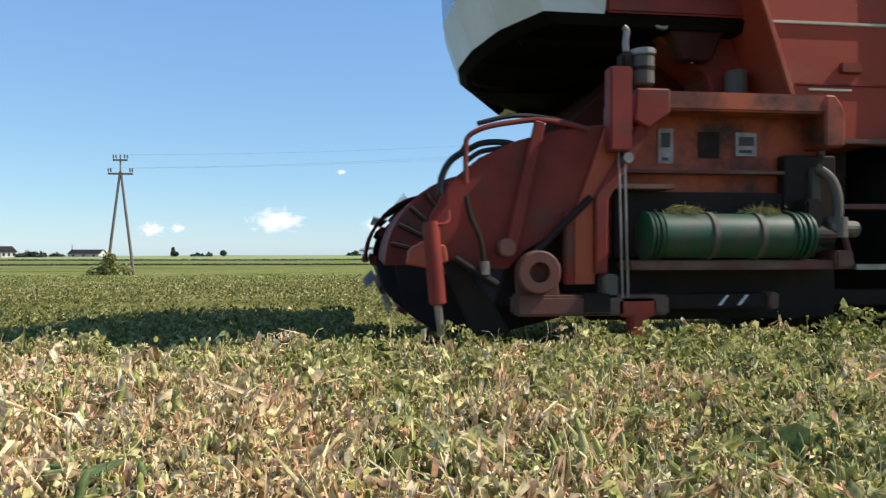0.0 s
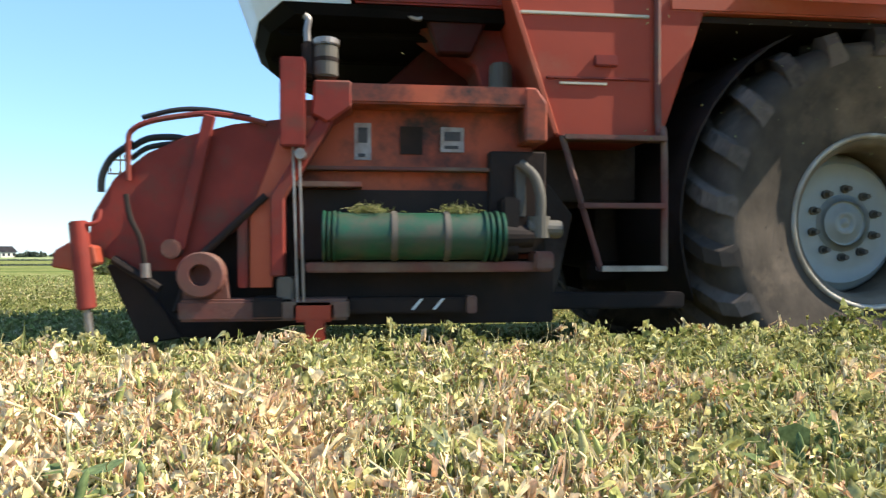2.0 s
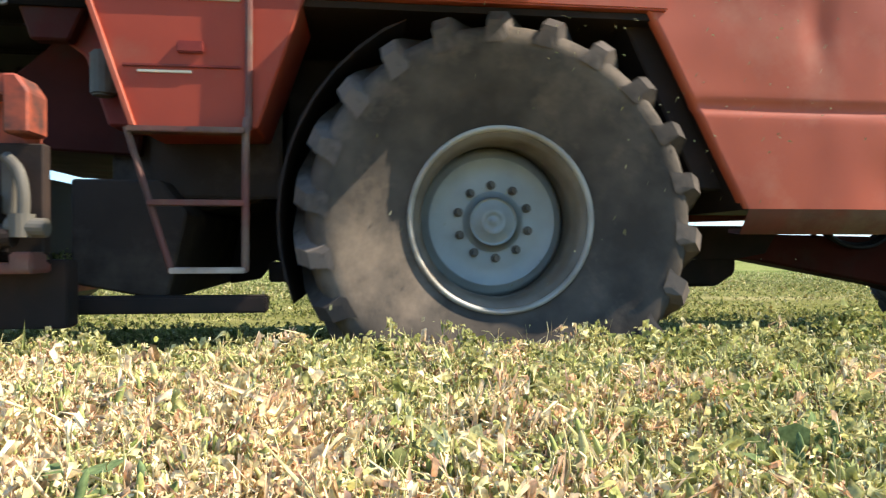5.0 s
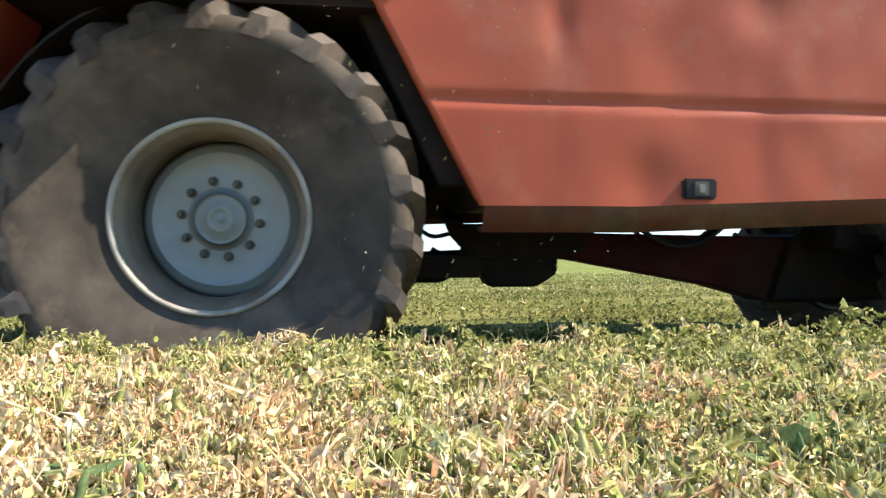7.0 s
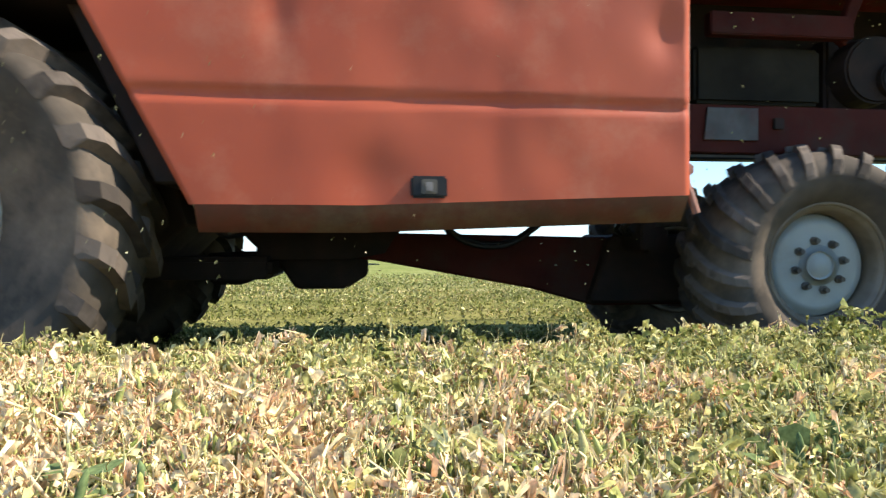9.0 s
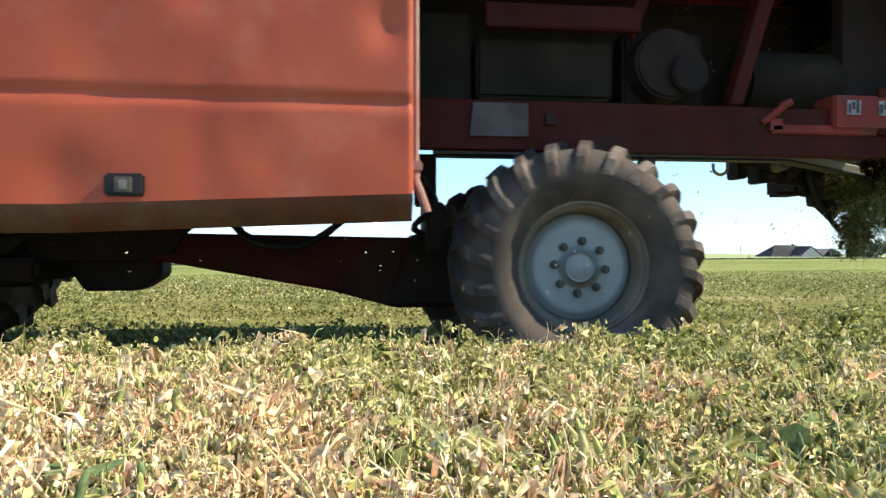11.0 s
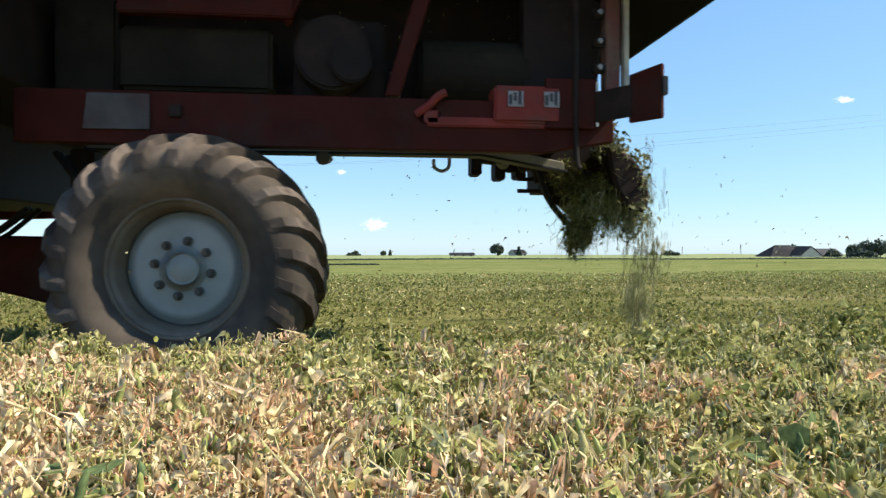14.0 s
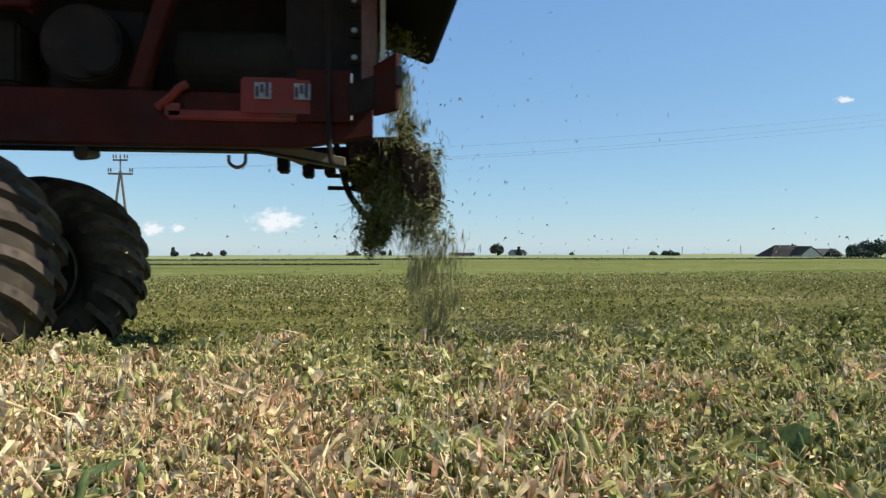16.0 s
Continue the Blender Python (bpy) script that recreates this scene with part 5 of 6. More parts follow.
# ---- header ----
HY = 2.50
reel = part("picking_reel", lathe([(-0.86, 0.0), (-0.86, 0.36), (-0.84, 0.375), (0.84, 0.375), (0.86, 0.36), (0.86, 0.0)], 40), BLACK, harv, "dark picking reel with red slats and spring tines", shift=False)
REEL_HOME = Vector((0.47, 5.42, 0.645)) - ORIGIN
reel.location = REEL_HOME
for i in range(12):
    a = 2 * math.pi * i / 12
    bar = box(-0.035, 0.035, -0.85, 0.85, 0.37, 0.41, 0.008)
    bmesh.ops.transform(bar, matrix=pose(0, 0, 0, 0, math.degrees(a)), verts=bar.verts)
    part("slat", bar, RED_WORN, reel, "dull red reel slat", shift=False)
    for k in range(9):
        if i == 0 and k == 0:
            tine = part("tine", rod((0.0, 0, 0.40), (-0.045, 0, 0.49), 0.007, 0.004, 5), STEEL, reel, "thin spring tine", shift=False)
        else:
            tine = new("tine", tine.data)
            tine.parent = reel
        tine.matrix_local = pose(0, -0.79 + 0.195 * k, 0, 0, math.degrees(a) + 12)
arc = [(0.42 + 0.445 * math.cos(radians(a)), 0.645 + 0.445 * math.sin(radians(a))) for a in range(178, 94, -7)]
arc_in = [(0.42 + 0.43 * math.cos(radians(a)), 0.645 + 0.43 * math.sin(radians(a))) for a in range(101, 179, 7)]
for k in range(12):
    back_ = 0.13 if k < 5 else 0.04
    part("hood_strip", prism([(x_ + back_, z_) for x_, z_ in arc + arc_in], 3.22 + 0.256 * k, 3.40 + 0.256 * k, 0), RED_WORN, harv, "curved red guard strip over the reel")
thin = [(0.42 + (x_ - 0.42) * 0.985, 0.645 + (z_ - 0.645) * 0.985) for x_, z_ in arc + arc_in]
for y0_, y1_, back_ in ((3.22, 4.49, 0.13), (4.50, 6.28, 0.04)):
    part("hood_sheet", prism([(x_ + back_, z_) for x_, z_ in thin], y0_, y1_, 0), SHADED_RED, harv, "dull red sheet under the guard strips")
# Dark plate added to close the open view below the guard.
part("end_filler", prism([(0.15, 0.66), (0.20, 0.44), (0.34, 0.34), (0.62, 0.32), (0.95, 0.40), (0.95, 0.72), (0.55, 0.72)], 3.19, 3.212, 0.004), OILY_SHADE, harv, "black filler plate added below the reel guard")
part("hood_end", prism([(x_ + 0.13, z_) for x_, z_ in [(0.40, 0.655), (-0.03, 0.655)] + arc + [(0.40, 1.08)]], 3.185, 3.215, 0), RED_WORN, harv, "ribbed red end plate of the reel guard")
for k in range(6):
    a = radians(100 + 13 * k)
    part("guard_rib", rod((0.53 + 0.05 * math.cos(a), 3.175, 0.67 + 0.05 * math.sin(a)), (0.55 + 0.43 * math.cos(a), 3.175, 0.645 + 0.43 * math.sin(a)), 0.012, 0.012, 6), OILY_SHADE, harv)
side = part("side_plate", prism([(0.24, 0.74), (0.255, 0.86), (0.33, 0.99), (0.44, 1.08), (0.58, 1.145), (0.74, 1.19), (0.93, 1.215), (0.99, 1.05), (0.86, 0.93), (0.74, 0.80), (0.62, 0.73), (0.55, 0.66), (0.40, 0.66)], HY + 0.02, HY + 0.045, 0.004), RED_WORN, harv, "faded red header side plate")
part("far_side_plate", prism([(0.24, 0.74), (0.33, 0.99), (0.58, 1.145), (0.93, 1.215), (0.99, 1.05), (0.80, 0.6), (0.40, 0.6)], 6.30, 6.325, 0.004), RED_WORN, harv)
part("rim_strip", box(0.0, 0.045, 4.55, 6.3, 0.635, 0.672, 0.006), MUD_SHADE_RED, harv, "bent edge strip of the reel")
part("throat", prism([(0.50, 0.50), (0.9, 0.52), (1.02, 1.18), (0.7, 1.12)], HY + 0.10, 6.28, 0.01), OILY_SHADE, harv, "dark header throat")
part("side_rear", prism([(0.80, 0.60), (0.88, 0.60), (0.90, 0.90), (1.06, 1.17), (1.02, 1.22), (0.93, 1.215), (0.80, 0.86)], HY - 0.005, HY + 0.015, 0.003), RED, harv)
leg = part("frame_leg", prism([(0.875, 0.64), (0.925, 0.64), (0.925, 0.92), (1.10, 1.20), (1.05, 1.22), (0.875, 0.93)], HY - 0.03, HY + 0.05, 0.006), RED_WORN, harv, "bent red frame leg of the header")
part("upright", box(0.76, 0.795, HY - 0.02, HY + 0.02, 0.60, 0.875, 0.005), RED_WORN, harv)
part("arm", prism([(0.53, 0.735), (0.58, 0.735), (0.685, 1.21), (0.645, 1.22)], HY - 0.02, HY + 0.0, 0.005), RED_WORN, harv, "slanted red arm")
part("lever_rod", rod((0.62, HY - 0.02, 0.70), (0.86, HY - 0.02, 0.93), 0.014, sides=8), OILY_SHADE, harv)
part("arm_pivot", rod((0.535, HY - 0.04, 0.74), (0.535, HY + 0.02, 0.74), 0.035, None, 14, None, 0.006), MUD_SHADE_RED, harv)
frame_bar = part("top_bar", box(1.14, 1.845, HY - 0.04, HY + 0.10, 1.265, 1.338, 0.008), SUNLIT_ORANGE, harv, "orange top bar of the header frame, coloured as sunlit")
part("end_return", prism([(1.80, 1.135), (1.885, 1.135), (1.885, 1.28), (1.845, 1.338), (1.80, 1.338)], HY - 0.045, HY + 0.10, 0.008), SUNLIT_ORANGE, frame_bar)
part("corner_gusset", prism([(1.02, 1.22), (1.08, 1.19), (1.165, 1.25), (1.165, 1.345), (1.03, 1.345)], HY - 0.045, HY + 0.10, 0.008), RED_WORN, frame_bar)
back = part("back_plate", box(0.96, 1.86, HY + 0.09, HY + 0.12, 0.70, 1.30, 0.004), SUNLIT_ORANGE, harv, "oil-stained orange header back plate")
part("ledge", box(0.95, 1.68, HY + 0.03, HY + 0.09, 1.032, 1.046, 0.003), MUD_SHADE_RED, back)
part("ledge", box(0.93, 1.20, HY - 0.01, HY + 0.09, 0.965, 0.985, 0.003), MUD_SHADE_RED, back)
part("pump_bay", box(0.98, 1.80, HY + 0.05, HY + 0.085, 0.70, 0.96, 0.004), OILY_SHADE, back, "oily black recess behind the pump")
for x0, x1, z0, z1, mt in ((1.172, 1.235, 1.075, 1.215, 0), (1.50, 1.59, 1.11, 1.205, 0), (1.345, 1.43, 1.10, 1.205, 1)):
    s = part("sticker", box(x0, x1, HY + 0.082, HY + 0.0885, z0, z1, 0), STICKER if mt == 0 else OILY_SHADE, back, "scuffed warning sticker" if mt == 0 else "worn oil-blackened sticker")
    if mt == 0:
        part("sticker_print", box(x0 + 0.014, x1 - 0.014, HY + 0.078, HY + 0.083, (z0 + z1) / 2 - 0.005, z1 - 0.018, 0), INK, s)
        part("sticker_print", box(x0 + 0.014, x1 - 0.022, HY + 0.078, HY + 0.083, z0 + 0.012, z0 + 0.024, 0), INK, s)
pump = part("hydraulic_motor", rod((1.10, HY - 0.03, 0.785), (1.66, HY - 0.03, 0.785), 0.086, None, 72, None, 0.006), GREEN, harv, "dusty green cylindrical hydraulic motor")
for xx in (1.315, 1.505):
    part("band", rod((xx - 0.012, HY - 0.03, 0.785), (xx + 0.012, HY - 0.03, 0.785), 0.0925, None, 64, None, 0.003), BEIGE, pump, "dusty clamp band")
for k in range(4):
    part("flange", rod((1.062 + 0.018 * k, HY - 0.03, 0.785), (1.073 + 0.018 * k, HY - 0.03, 0.785), 0.094 - 0.003 * (k % 2), None, 56, None, 0.003), GREEN, pump, "dull green ribbed end flange")
    part("flange", rod((1.640 + 0.022 * k, HY - 0.03, 0.785), (1.653 + 0.022 * k, HY - 0.03, 0.785), 0.096 - 0.004 * (k % 2), None, 56, None, 0.003), GREEN, pump, "dull green ribbed end flange")
part("motor_coupling", rod((1.70, HY - 0.03, 0.785), (1.83, HY - 0.03, 0.785), 0.05, 0.04, 18, box(1.71, 1.78, HY - 0.06, HY + 0.06, 0.72, 0.93, 0.01)), OILY_SHADE, harv)
part("pipe_union", rod((1.81, HY - 0.03, 0.815), (1.94, HY - 0.03, 0.812), 0.036, 0.033, 16, rod((1.855, HY - 0.03, 0.78), (1.855, HY - 0.03, 0.86), 0.042, None, 16), 0.004), BEIGE, harv, "muddy pipe union")
part("bent_pipe", tube([(1.79, HY + 0.0, 1.06), (1.84, HY - 0.02, 1.01), (1.862, HY - 0.03, 0.93), (1.86, HY - 0.03, 0.84)], 0.020, 12), BEIGE, harv, "bent dull steel pipe")
part("cover_box", prism([(1.68, 0.72), (1.90, 0.72), (1.90, 1.11), (1.68, 1.11)], HY + 0.03, HY + 0.088, 0.006), OILY_SHADE, harv)
part("grey_plate", box(1.775, 1.815, HY + 0.0, HY + 0.03, 0.86, 1.06, 0.004), BEIGE, harv)
part("support_channel", box(1.00, 1.90, HY - 0.05, HY + 0.09, 0.655, 0.692, 0.006), MUD_SHADE_RED, harv, "muddy red support channel under the motor")
part("end_block", box(1.83, 1.905, HY - 0.07, HY + 0.05, 0.66, 0.73, 0.008), MUD_SHADE_RED, harv)
part("foot_block", box(0.90, 0.96, HY - 0.05, HY + 0.03, 0.545, 0.64, 0.008), BEIGE, harv)
part("throat_wall", box(0.86, 1.0, HY + 0.105, HY + 0.15, 0.5, 1.02, 0.004), OILY_SHADE, harv)
part("lower_wall", box(0.9, 1.95, HY + 0.10, HY + 0.2, 0.45, 0.70, 0.006), OILY_SHADE, harv)
skid = part("skid_beam", box(0.565, 1.155, HY - 0.06, HY + 0.06, 0.485, 0.562, 0.01), MUD_SHADE_RED, harv, "muddy red skid beam")
part("beam_joint", box(0.81, 0.93, HY - 0.068, HY + 0.06, 0.49, 0.568, 0.01), OILY_SHADE, skid)
part("rear_beam", box(1.15, 1.62, HY - 0.0, HY + 0.08, 0.50, 0.56, 0.008), OILY_SHADE, harv)
part("beam_end", box(1.585, 1.625, HY - 0.02, HY + 0.06, 0.50, 0.565, 0.006), MUD_SHADE_RED, harv)
for xx in (1.38, 1.46):
    part("paint_mark", prism([(xx, 0.515), (xx + 0.012, 0.515), (xx + 0.045, 0.555), (xx + 0.033, 0.555)], HY - 0.006, HY + 0.0, 0), WHITE, harv, "slanted white paint mark")
eye_b = lathe([(-0.035, 0.038), (-0.035, 0.075), (-0.03, 0.08), (0.03, 0.08), (0.035, 0.075), (0.035, 0.038)], 28, True)
bmesh.ops.translate(eye_b, verts=eye_b.verts, vec=(0.646, HY - 0.05, 0.65))
part("lifting_eye", prism([(0.575, 0.56), (0.735, 0.56), (0.725, 0.64), (0.70, 0.70), (0.66, 0.725), (0.60, 0.70), (0.572, 0.64)], HY - 0.03, HY + 0.01, 0.004, eye_b), MUD_SHADE_RED, harv, "round lifting eye bracket")
b = box(0.915, 1.0, HY - 0.08, HY - 0.01, 1.10, 1.415, 0.006)
mast = part("ram_mast", b, RED_WORN, harv, "upright red ram sleeve on the header")
for dx in (-0.011, 0.011):
    part("ram_rod", rod((0.968 + dx, HY - 0.05, 1.12), (0.985 + dx, HY - 0.05, 0.52), 0.0045, sides=8), STEEL, mast, "thin steel rod")
part("ram_pin", rod((0.985, HY - 0.08, 1.075), (0.985, HY - 0.02, 1.075), 0.02, sides=10), STEEL, mast)
part("ram_foot", box(1.00, 1.07, HY - 0.075, HY - 0.01, 0.36, 0.50, 0.008, box(0.96, 1.10, HY - 0.07, HY + 0.0, 0.48, 0.55, 0.01)), RED_DEEP, mast, "red pointed ram foot")
lamp_body = part("beacon", rod((1.072, HY + 0.0, 1.36), (1.072, HY + 0.0, 1.475), 0.043, None, 18, None, 0.006), BEIGE, harv, "dusty cylindrical reservoir with ribbed cap")
part("beacon_cap", rod((1.072, HY, 1.475), (1.072, HY, 1.50), 0.048, None, 18, None, 0.004), STEEL, lamp_body)
part("beacon_stripe", rod((1.072, HY, 1.415), (1.072, HY, 1.43), 0.0445, None, 18), OILY_SHADE, lamp_body)
part("bracket_block", box(0.985, 1.03, HY - 0.02, HY + 0.05, 1.36, 1.49, 0.01), OILY_SHADE, harv)
part("chain", tube([(1.005, HY, 1.49), (1.003, HY, 1.53), (1.008, HY, 1.57), (0.995, HY, 1.585)], 0.012, 6), STEEL, harv)
# hoops and hoses over the reel
hoop = part("hose_hoop", tube([(0.385, HY, 0.98), (0.385, HY, 1.10), (0.395, HY, 1.155), (0.46, HY, 1.19), (0.57, HY, 1.212), (0.67, HY, 1.222), (0.80, HY, 1.205), (0.86, HY, 1.19)], 0.010, 8), RED_WORN, harv, "bent tube hoop over the reel")
part("black_hose", tube([(0.290, HY + 0.01, 0.94), (0.295, HY + 0.01, 1.0), (0.325, HY + 0.01, 1.06), (0.375, HY + 0.01, 1.10), (0.385, HY + 0.02, 1.12)], 0.013, 8), BLACK, harv)
part("black_hose", tube([(0.385, HY + 0.03, 1.10), (0.45, HY + 0.03, 1.135), (0.55, HY + 0.04, 1.14), (0.62, HY + 0.06, 1.12)], 0.012, 8), BLACK, harv)
part("black_hose", tube([(0.385, HY + 0.03, 1.06), (0.44, HY + 0.03, 1.10), (0.52, HY + 0.04, 1.118), (0.60, HY + 0.06, 1.13)], 0.010, 8), BLACK, harv)
part("black_hose", tube([(0.43, HY + 0.01, 1.205), (0.55, HY + 0.01, 1.235), (0.66, HY + 0.02, 1.238), (0.80, HY + 0.02, 1.215)], 0.009, 8), BLACK, harv)
part("hoop_strut", rod((0.66, HY, 1.225), (0.635, HY + 0.02, 1.10), 0.013, sides=8), RED_WORN, hoop)
part("drop_hose", tube([(0.383, HY - 0.02, 0.93), (0.40, HY - 0.03, 0.85), (0.435, HY - 0.03, 0.77), (0.45, HY - 0.03, 0.67)], 0.010, 8), OILY_SHADE, harv)
part("drop_joint", rod((0.45, HY - 0.03, 0.69), (0.452, HY - 0.03, 0.64), 0.018, sides=10), STEEL, harv)
part("linkage", rod((0.34, HY - 0.02, 0.705), (0.50, HY - 0.03, 0.60), 0.016, sides=8), OILY_SHADE, harv)
ram = part("front_ram", rod((0.245, 2.43, 0.835), (0.272, 2.43, 0.535), 0.031, None, 18, None, 0.005), RED_WORN, harv, "bright red hydraulic cylinder at the header's front")
part("ram_bracket", prism([(0.16, 0.68), (0.17, 0.735), (0.22, 0.765), (0.30, 0.75), (0.31, 0.69), (0.24, 0.665)], 2.42, 2.50, 0.006), RED_DEEP, ram, "orange cylinder bracket")
part("ram_piston", rod((0.272, 2.43, 0.54), (0.285, 2.43, 0.42), 0.014, sides=10), STEEL, ram)
part("ram_pipe", tube([(0.245, 2.42, 0.82), (0.29, 2.42, 0.825), (0.31, 2.43, 0.84), (0.312, 2.44, 0.875)], 0.007, 6), RED_WORN, ram)
part("shoe", prism([(0.30, 0.68), (0.36, 0.70), (0.50, 0.52), (0.56, 0.42), (0.42, 0.40)], HY + 0.02, HY + 0.06, 0.006), OILY_SHADE, harv)

# straw caught on the machine
r_ = np.random.default_rng(41)


def tuft(name, centre, spread, n, length, label, parent, thick=0.0016, lean=1.2, sag=0.5, down=False):
    p = np.array(centre)[None] - np.array(ORIGIN)[None] + r_.normal(0, 1, (n, 3)) * np.array(spread)
    v, f = strands(r_, p, r_.uniform(0.5, 1.0, n) * length, np.full(n, thick), 2.6 if down else lean, sag)
    ob = new(name, raw_mesh(name, v, f, STRAW))
    ob.parent = parent
    tagged(ob, label, kind="stuff")


for xx in (1.225, 1.555):
    tuft("straw_tuft", (xx, HY - 0.02, 0.876), (0.032, 0.022, 0.009), 480, 0.034, "yellow-green chopped straw caught on the motor", pump, lean=1.45, sag=0.3)


def matted(centre, spread, n, size, material=SHADED_STRAW):
    """Matted flakes and stems of chopped straw that hang together."""
    p = np.array(centre)[None] - np.array(ORIGIN)[None] + r_.normal(0, 1, (n, 3)) * np.array(spread)
    p[:, 2] -= 0.10 * np.abs(bumpy(p[:, 0] * 3, p[:, 1], 6, 2)) - 0.05
    v, f = leaves(r_, p, r_.uniform(0.4, 1.0, n) * size, 1.5, 0.07, 0.9)
    ob = new("hanging_straw", raw_mesh("hanging_straw", v, f, material))
    ob.parent = harv
    tagged(ob, "clump of chopped straw hanging from the outlet", kind="stuff")


for c_, s_, n_ in (((9.98, 4.14, 1.14), (0.055, 0.04, 0.05), 620), ((10.08, 4.12, 1.04), (0.045, 0.05, 0.06), 620), ((10.04, 4.12, 0.85), (0.045, 0.05, 0.055), 950), ((10.00, 4.12, 0.76), (0.03, 0.04, 0.04), 320),
                   ((10.20, 4.06, 1.24), (0.030, 0.05, 0.10), 620), ((10.33, 4.05, 0.98), (0.040, 0.06, 0.025), 200)):
    matted(c_, s_, n_, 0.050)
for c_, s_, n_ in (((10.20, 4.02, 1.30), (0.05, 0.08, 0.02), 300), ((10.29, 4.02, 1.23), (0.04, 0.09, 0.025), 320), ((10.35, 4.02, 1.10), (0.018, 0.09, 0.05), 300), ((10.32, 4.0, 0.97), (0.030, 0.08, 0.03), 300), ((10.31, 4.0, 0.85), (0.025, 0.05, 0.05), 160)):
    matted(c_, s_, n_, 0.046, FLYING)
for c_, s_, n_, l_ in (((10.05, 4.08, 1.00), (0.07, 0.05, 0.05), 320, 0.16), ((10.20, 4.05, 1.05), (0.05, 0.05, 0.08), 380, 0.20), ((10.33, 4.03, 1.00), (0.05, 0.06, 0.05), 120, 0.12), ((10.40, 4.02, 1.24), (0.012, 0.05, 0.10), 50, 0.12), ((10.02, 4.1, 0.82), (0.05, 0.04, 0.04), 240, 0.13)):
    tuft("hanging_straw", c_, s_, n_, l_, "clump of chopped straw hanging from the outlet", harv, 0.0019, sag=0.25, down=True)
# Dark filler plates, added where gaps show too much sky.
part("dark_filler", prism([(4.44, 1.24), (4.80, 1.24), (4.95, 0.90), (4.63, 0.905), (4.60, 0.93), (4.57, 0.955), (4.53, 0.90), (4.49, 0.88)], 4.2, 4.26, 0.004), OILY_SHADE, harv, "dark filler plate behind the wheel")
part("dark_filler", prism([(4.74, 0.98), (4.90, 0.98), (4.90, 0.72), (4.82, 0.80)], 4.2, 4.26, 0.004), OILY_SHADE, harv)
part("brake_hose", tube([(4.52, 4.24, 0.93), (4.62, 4.24, 0.85), (4.72, 4.24, 0.80), (4.88, 4.24, 0.84)], 0.014, 7), BLACK, harv)
part("dark_filler", prism([(4.885, 0.88), (5.80, 0.88), (5.72, 0.80), (5.66, 0.70), (5.45, 0.66), (4.885, 0.66)], 4.2, 4.26, 0.004), OILY_SHADE, harv)
# Added liner that blocks skylight and darkens the tyre's front side.
guard = [(3.63 + 0.972 * math.cos(radians(a)), 0.865 + 0.972 * math.sin(radians(a))) for a in range(116, 203, 8)]
guard += [(3.63 + 0.984 * math.cos(radians(a)), 0.865 + 0.984 * math.sin(radians(a))) for a in range(202, 115, -8)]
part("wheel_shade_liner", prism(guard, 2.96, 3.75, 0), OILY_SHADE, harv, "black liner added round the front wheel to block skylight")
# Another added filler, for the gap behind the ladder.
part("frame_filler", prism([(2.15, 1.08), (2.68, 1.08), (2.74, 0.44), (2.62, 0.47), (2.585, 0.60), (2.44, 0.655), (2.34, 0.53), (2.15, 0.50)], 4.6, 4.66, 0.004), OILY_SHADE, harv)

# ---- straw that falls from the outlet, and chaff ----
def bundle(name, seed, n, spread, length, thick, label, group):
    r = np.random.default_rng(seed)
    p = r.normal(0, 1, (n, 3)) * np.array(spread)
    v, f = leaves(r, p, r.uniform(0.4, 1.0, n) * length, 1.4, thick, 0.6)
    return raw_mesh(name, v, f, FLYING), label, group


CLUMPS = [bundle("straw_clump", 90 + i, 560 - 200 * i, (0.036, 0.09, 0.10), 0.050, 0.12, "falling clump of chopped green pea straw", "falling straw clumps") for i in range(2)] + [bundle("straw_clump", 92, 300, (0.032, 0.07, 0.075), 0.055, 0.09, "falling clump of chopped green pea straw", "falling straw clumps")]
FLAKES = [bundle("chaff_puff", 95 + i, 105, (0.60, 0.35, 0.36), 0.030, 0.16, "loose puff of small straw bits drifting down", "drifting chaff") for i in range(3)]
FALLING, DRIFTING = [], []
for i, t0 in enumerate(np.arange(14.7, 16.6, 0.075)):
    me, label, group = CLUMPS[i % 3]
    ob = tagged(new("straw_clump", me), label, "straw", group, "stuff")
    FALLING.append((ob, float(t0), 10.10 + 0.035 * math.sin(i * 2.3), 4.1 + 0.10 * math.cos(i * 1.7), 47.0 * i, 1.95))
for i, t0 in enumerate(np.concatenate([np.arange(8.7, 13.6, 0.31), np.arange(13.6, 16.4, 0.10)])):
    me, label, group = CLUMPS[(i + 1) % 3]
    ob = tagged(new("straw_clump", me), label, "straw", group, "stuff")
    FALLING.append((ob, float(t0), 10.30 + 0.025 * math.sin(i * 2.9), 4.02 + 0.06 * math.cos(i * 1.9), 31.0 * i, 1.02))
for i, t0 in enumerate(np.arange(8.5, 16.2, 0.9)):
    me, label, group = FLAKES[i % 3]
    ob = tagged(new("chaff_puff", me), label, "chaff", group, "stuff")
    DRIFTING.append((ob, float(t0), (9.0, 9.5, 10.5)[i % 3], 4.5, 61.0 * i))


SPECKS = bundle("chaff_puff", 99, 45, (0.5, 0.08, 0.45), 0.016, 0.25, "loose puff of small pale straw bits round the wheel", "drifting chaff")
for i, (t0, x_) in enumerate([(2.2, 2.6), (3.4, 3.3), (4.6, 4.2), (6.4, 4.3), (7.4, 5.0), (8.4, 4.6), (9.4, 7.3)]):
    ob = tagged(new("chaff_puff", SPECKS[0]), SPECKS[1], "chaff", SPECKS[2], "stuff")
    DRIFTING.append((ob, t0, x_, 2.74, 83.0 * (i % 2) * 2.17))


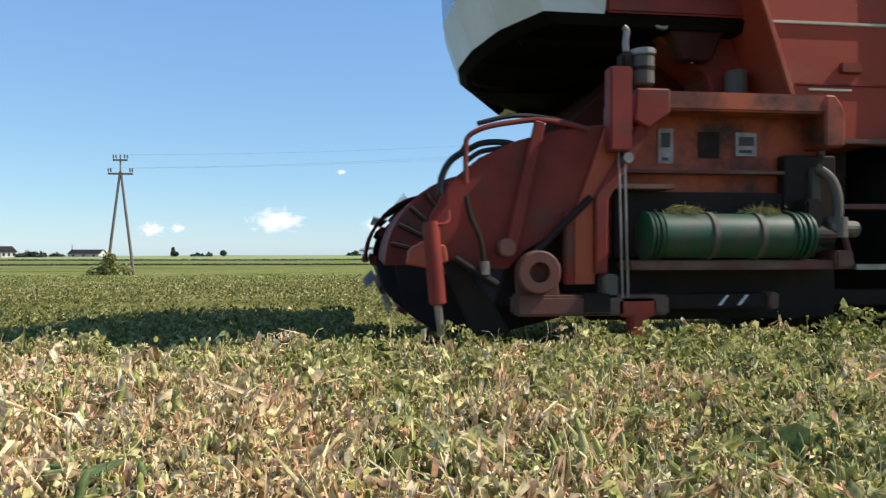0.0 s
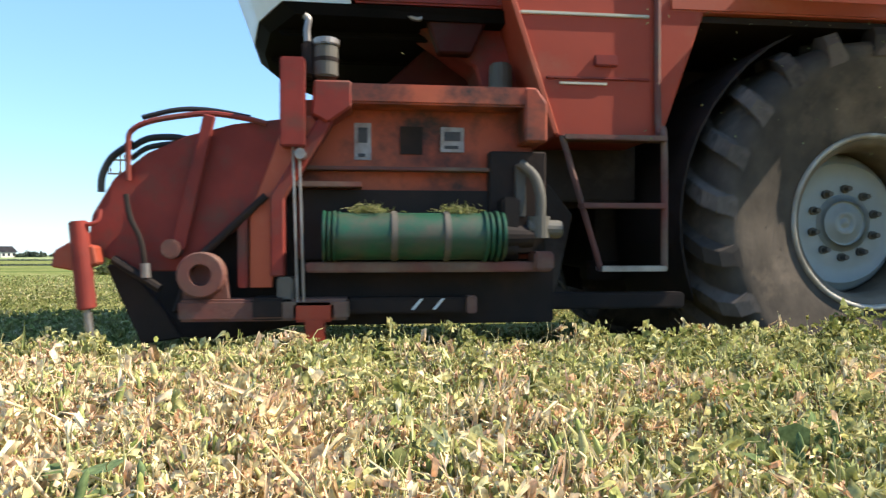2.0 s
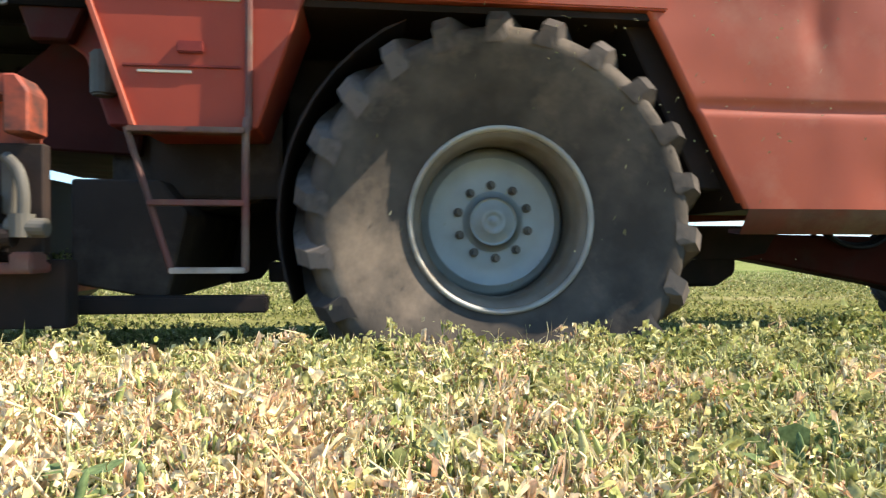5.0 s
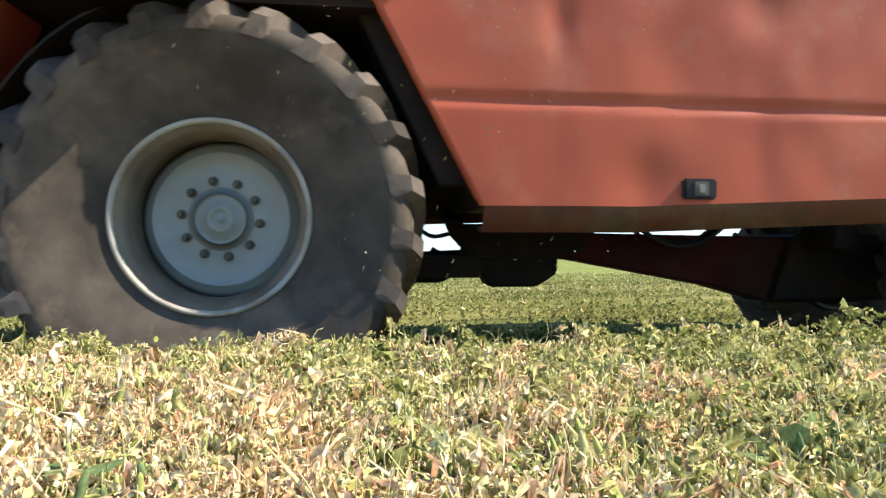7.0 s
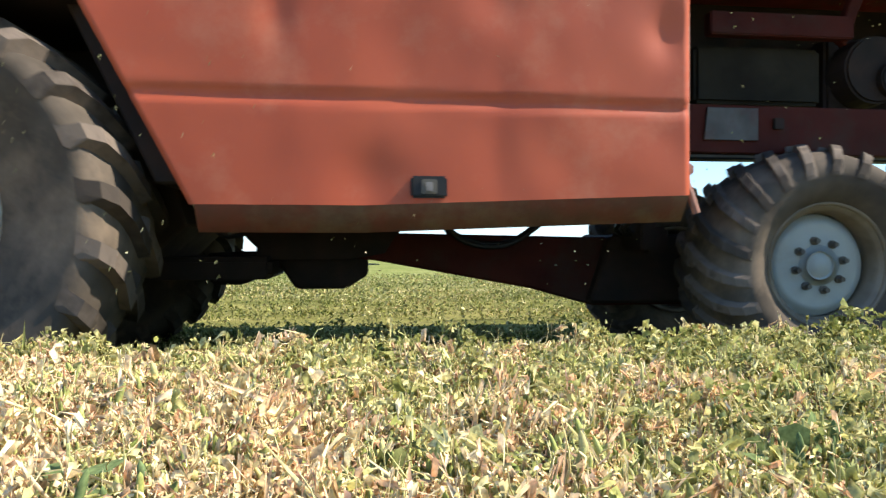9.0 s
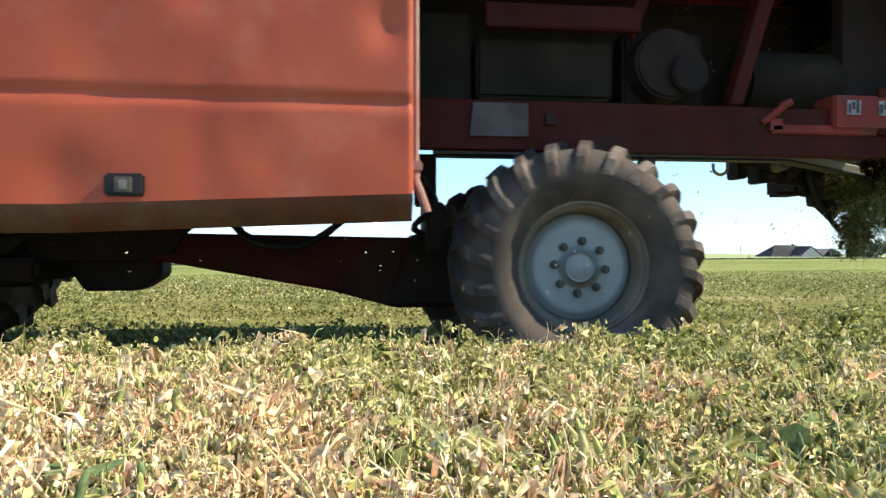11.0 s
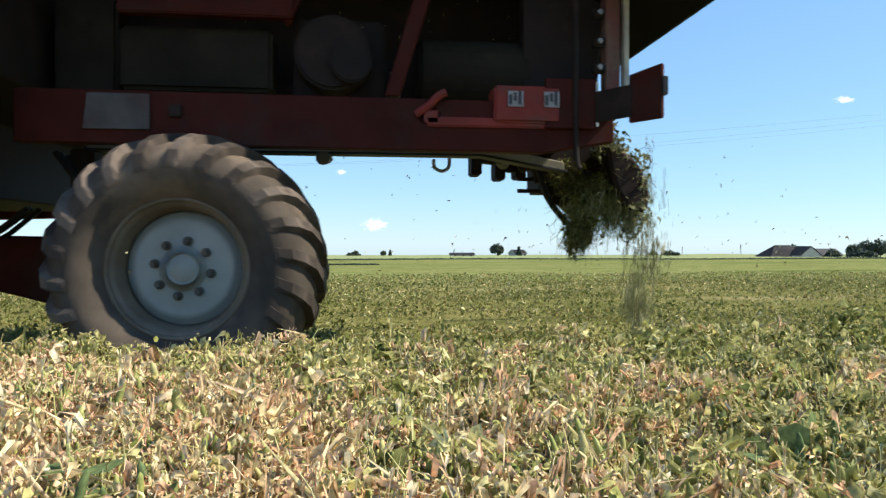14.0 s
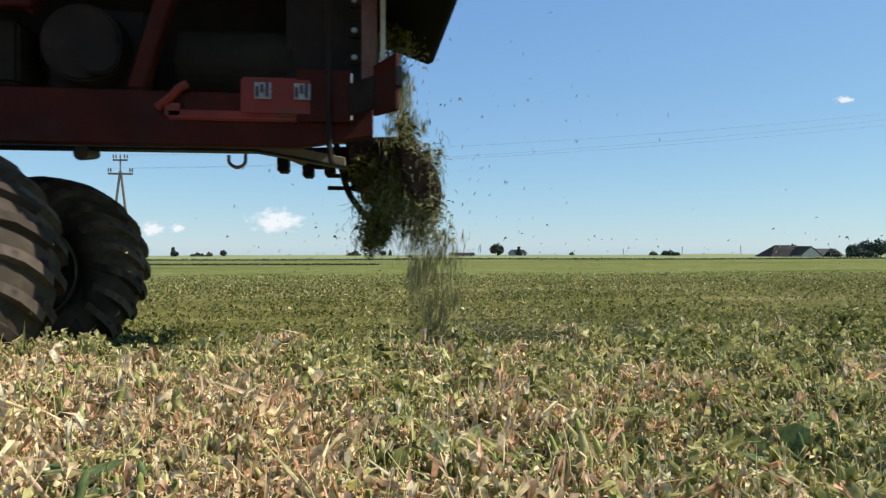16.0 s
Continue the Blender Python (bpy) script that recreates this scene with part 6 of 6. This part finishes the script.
def drop_rows(t0, x, y, z0, heading, speed, rest):
    """Carried in the machine, let go at t0, falling with some of its speed, then lying on the ground."""
    wait = (9.5, 5.05, 2.05) if speed is None else (9.1, 5.1, 2.05) if y > 4 else (x, y, z0)
    rows = [(0.0, pose(*wait, 0, 0, heading))]
    for t, d in WAY:
        if 0 < t < t0 - 0.25:
            rows.append((t, pose(wait[0] - d, wait[1], wait[2], 0, 0, heading)))
    if 0.25 < t0 < 16.2:
        rows.append((t0 - 0.2, pose(wait[0] - covered(t0 - 0.2), wait[1], wait[2], 0, 0, heading)))
    d0 = covered(t0)
    if t0 < 16:
        rows.append((t0, pose(x - d0, y, z0, 0, 0, heading)))
    k, z = 1, z0
    while t0 + 0.1 * k < 16.0 and z > rest:
        t = 0.1 * k
        z = max(rest, z0 - (0.8 * t + 4.5 * t * t if speed is None else speed * t))
        rows.append((t0 + t, pose(x - d0 - (0.28 * min(t, 0.6) if speed is None else 0.45 * t), y, z, 12 * t, 0, heading + 30 * t)))
        k += 1
    t = 16.0 - t0
    if t > 0 and z > rest:
        z = max(rest, z0 - (0.8 * t + 4.5 * t * t if speed is None else speed * t))
        rows.append((16.0, pose(x - d0 - (0.28 * min(t, 0.6) if speed is None else 0.45 * t), y, z, 12 * t, 0, heading + 30 * t)))
    else:
        rows.append((16.0, rows[-1][1] if t0 < 16 else pose(wait[0] - covered(16), wait[1], wait[2], 0, 0, heading)))
    return rows


def motions():
    walk(harv, [(t, Matrix.Translation(ORIGIN) @ pose(-d, 0, 0.004 * math.sin(2.1 * t))) for t, d in WAY])
    for whl, home, r, far in WHEELS:
        face = pose(0, 0, 0, 0, 0, 180) if far else Matrix()
        steer = pose(0, 0, 0, 0, 0, -3 if home.x > 2 else 0)       # the rear wheels are turned in a little
        walk(whl, [(t, Matrix.Translation(home) @ steer @ pose(0, 0, 0, 0, -math.degrees(d / r) + 7) @ face) for t, d in WAY])
    walk(reel, [(t, Matrix.Translation(REEL_HOME) @ pose(0, 0, 0, 0, 70 * t / 0.4)) for t in np.arange(0, 16.01, 0.4)])
    for x0, row in ROWS:
        # taken up when the reel reaches it, then carried inside the header
        reach = max(0.05, float(np.interp(-x0 - 0.10, [w[1] for w in WAY], [w[0] for w in WAY])))
        rows = [(0.0, pose(x0, 4.3, 0)), (reach, pose(x0, 4.3, 0))]
        grab = covered(reach + 0.6)
        rows.append((reach + 0.6, pose(0.78 - grab, 4.4, 0.52)))
        rows += [(t, pose(0.78 - d, 4.4, 0.52)) for t, d in WAY if t > reach + 0.75]
        walk(row, rows)
    for ob, t0, x, y, heading, z0 in FALLING:
        walk(ob, drop_rows(t0, x, y, z0, heading, None, 0.06))
    for ob, t0, x, y, heading in DRIFTING:
        walk(ob, drop_rows(t0, x, y, 1.7, heading, 0.9, 0.12))


motions()
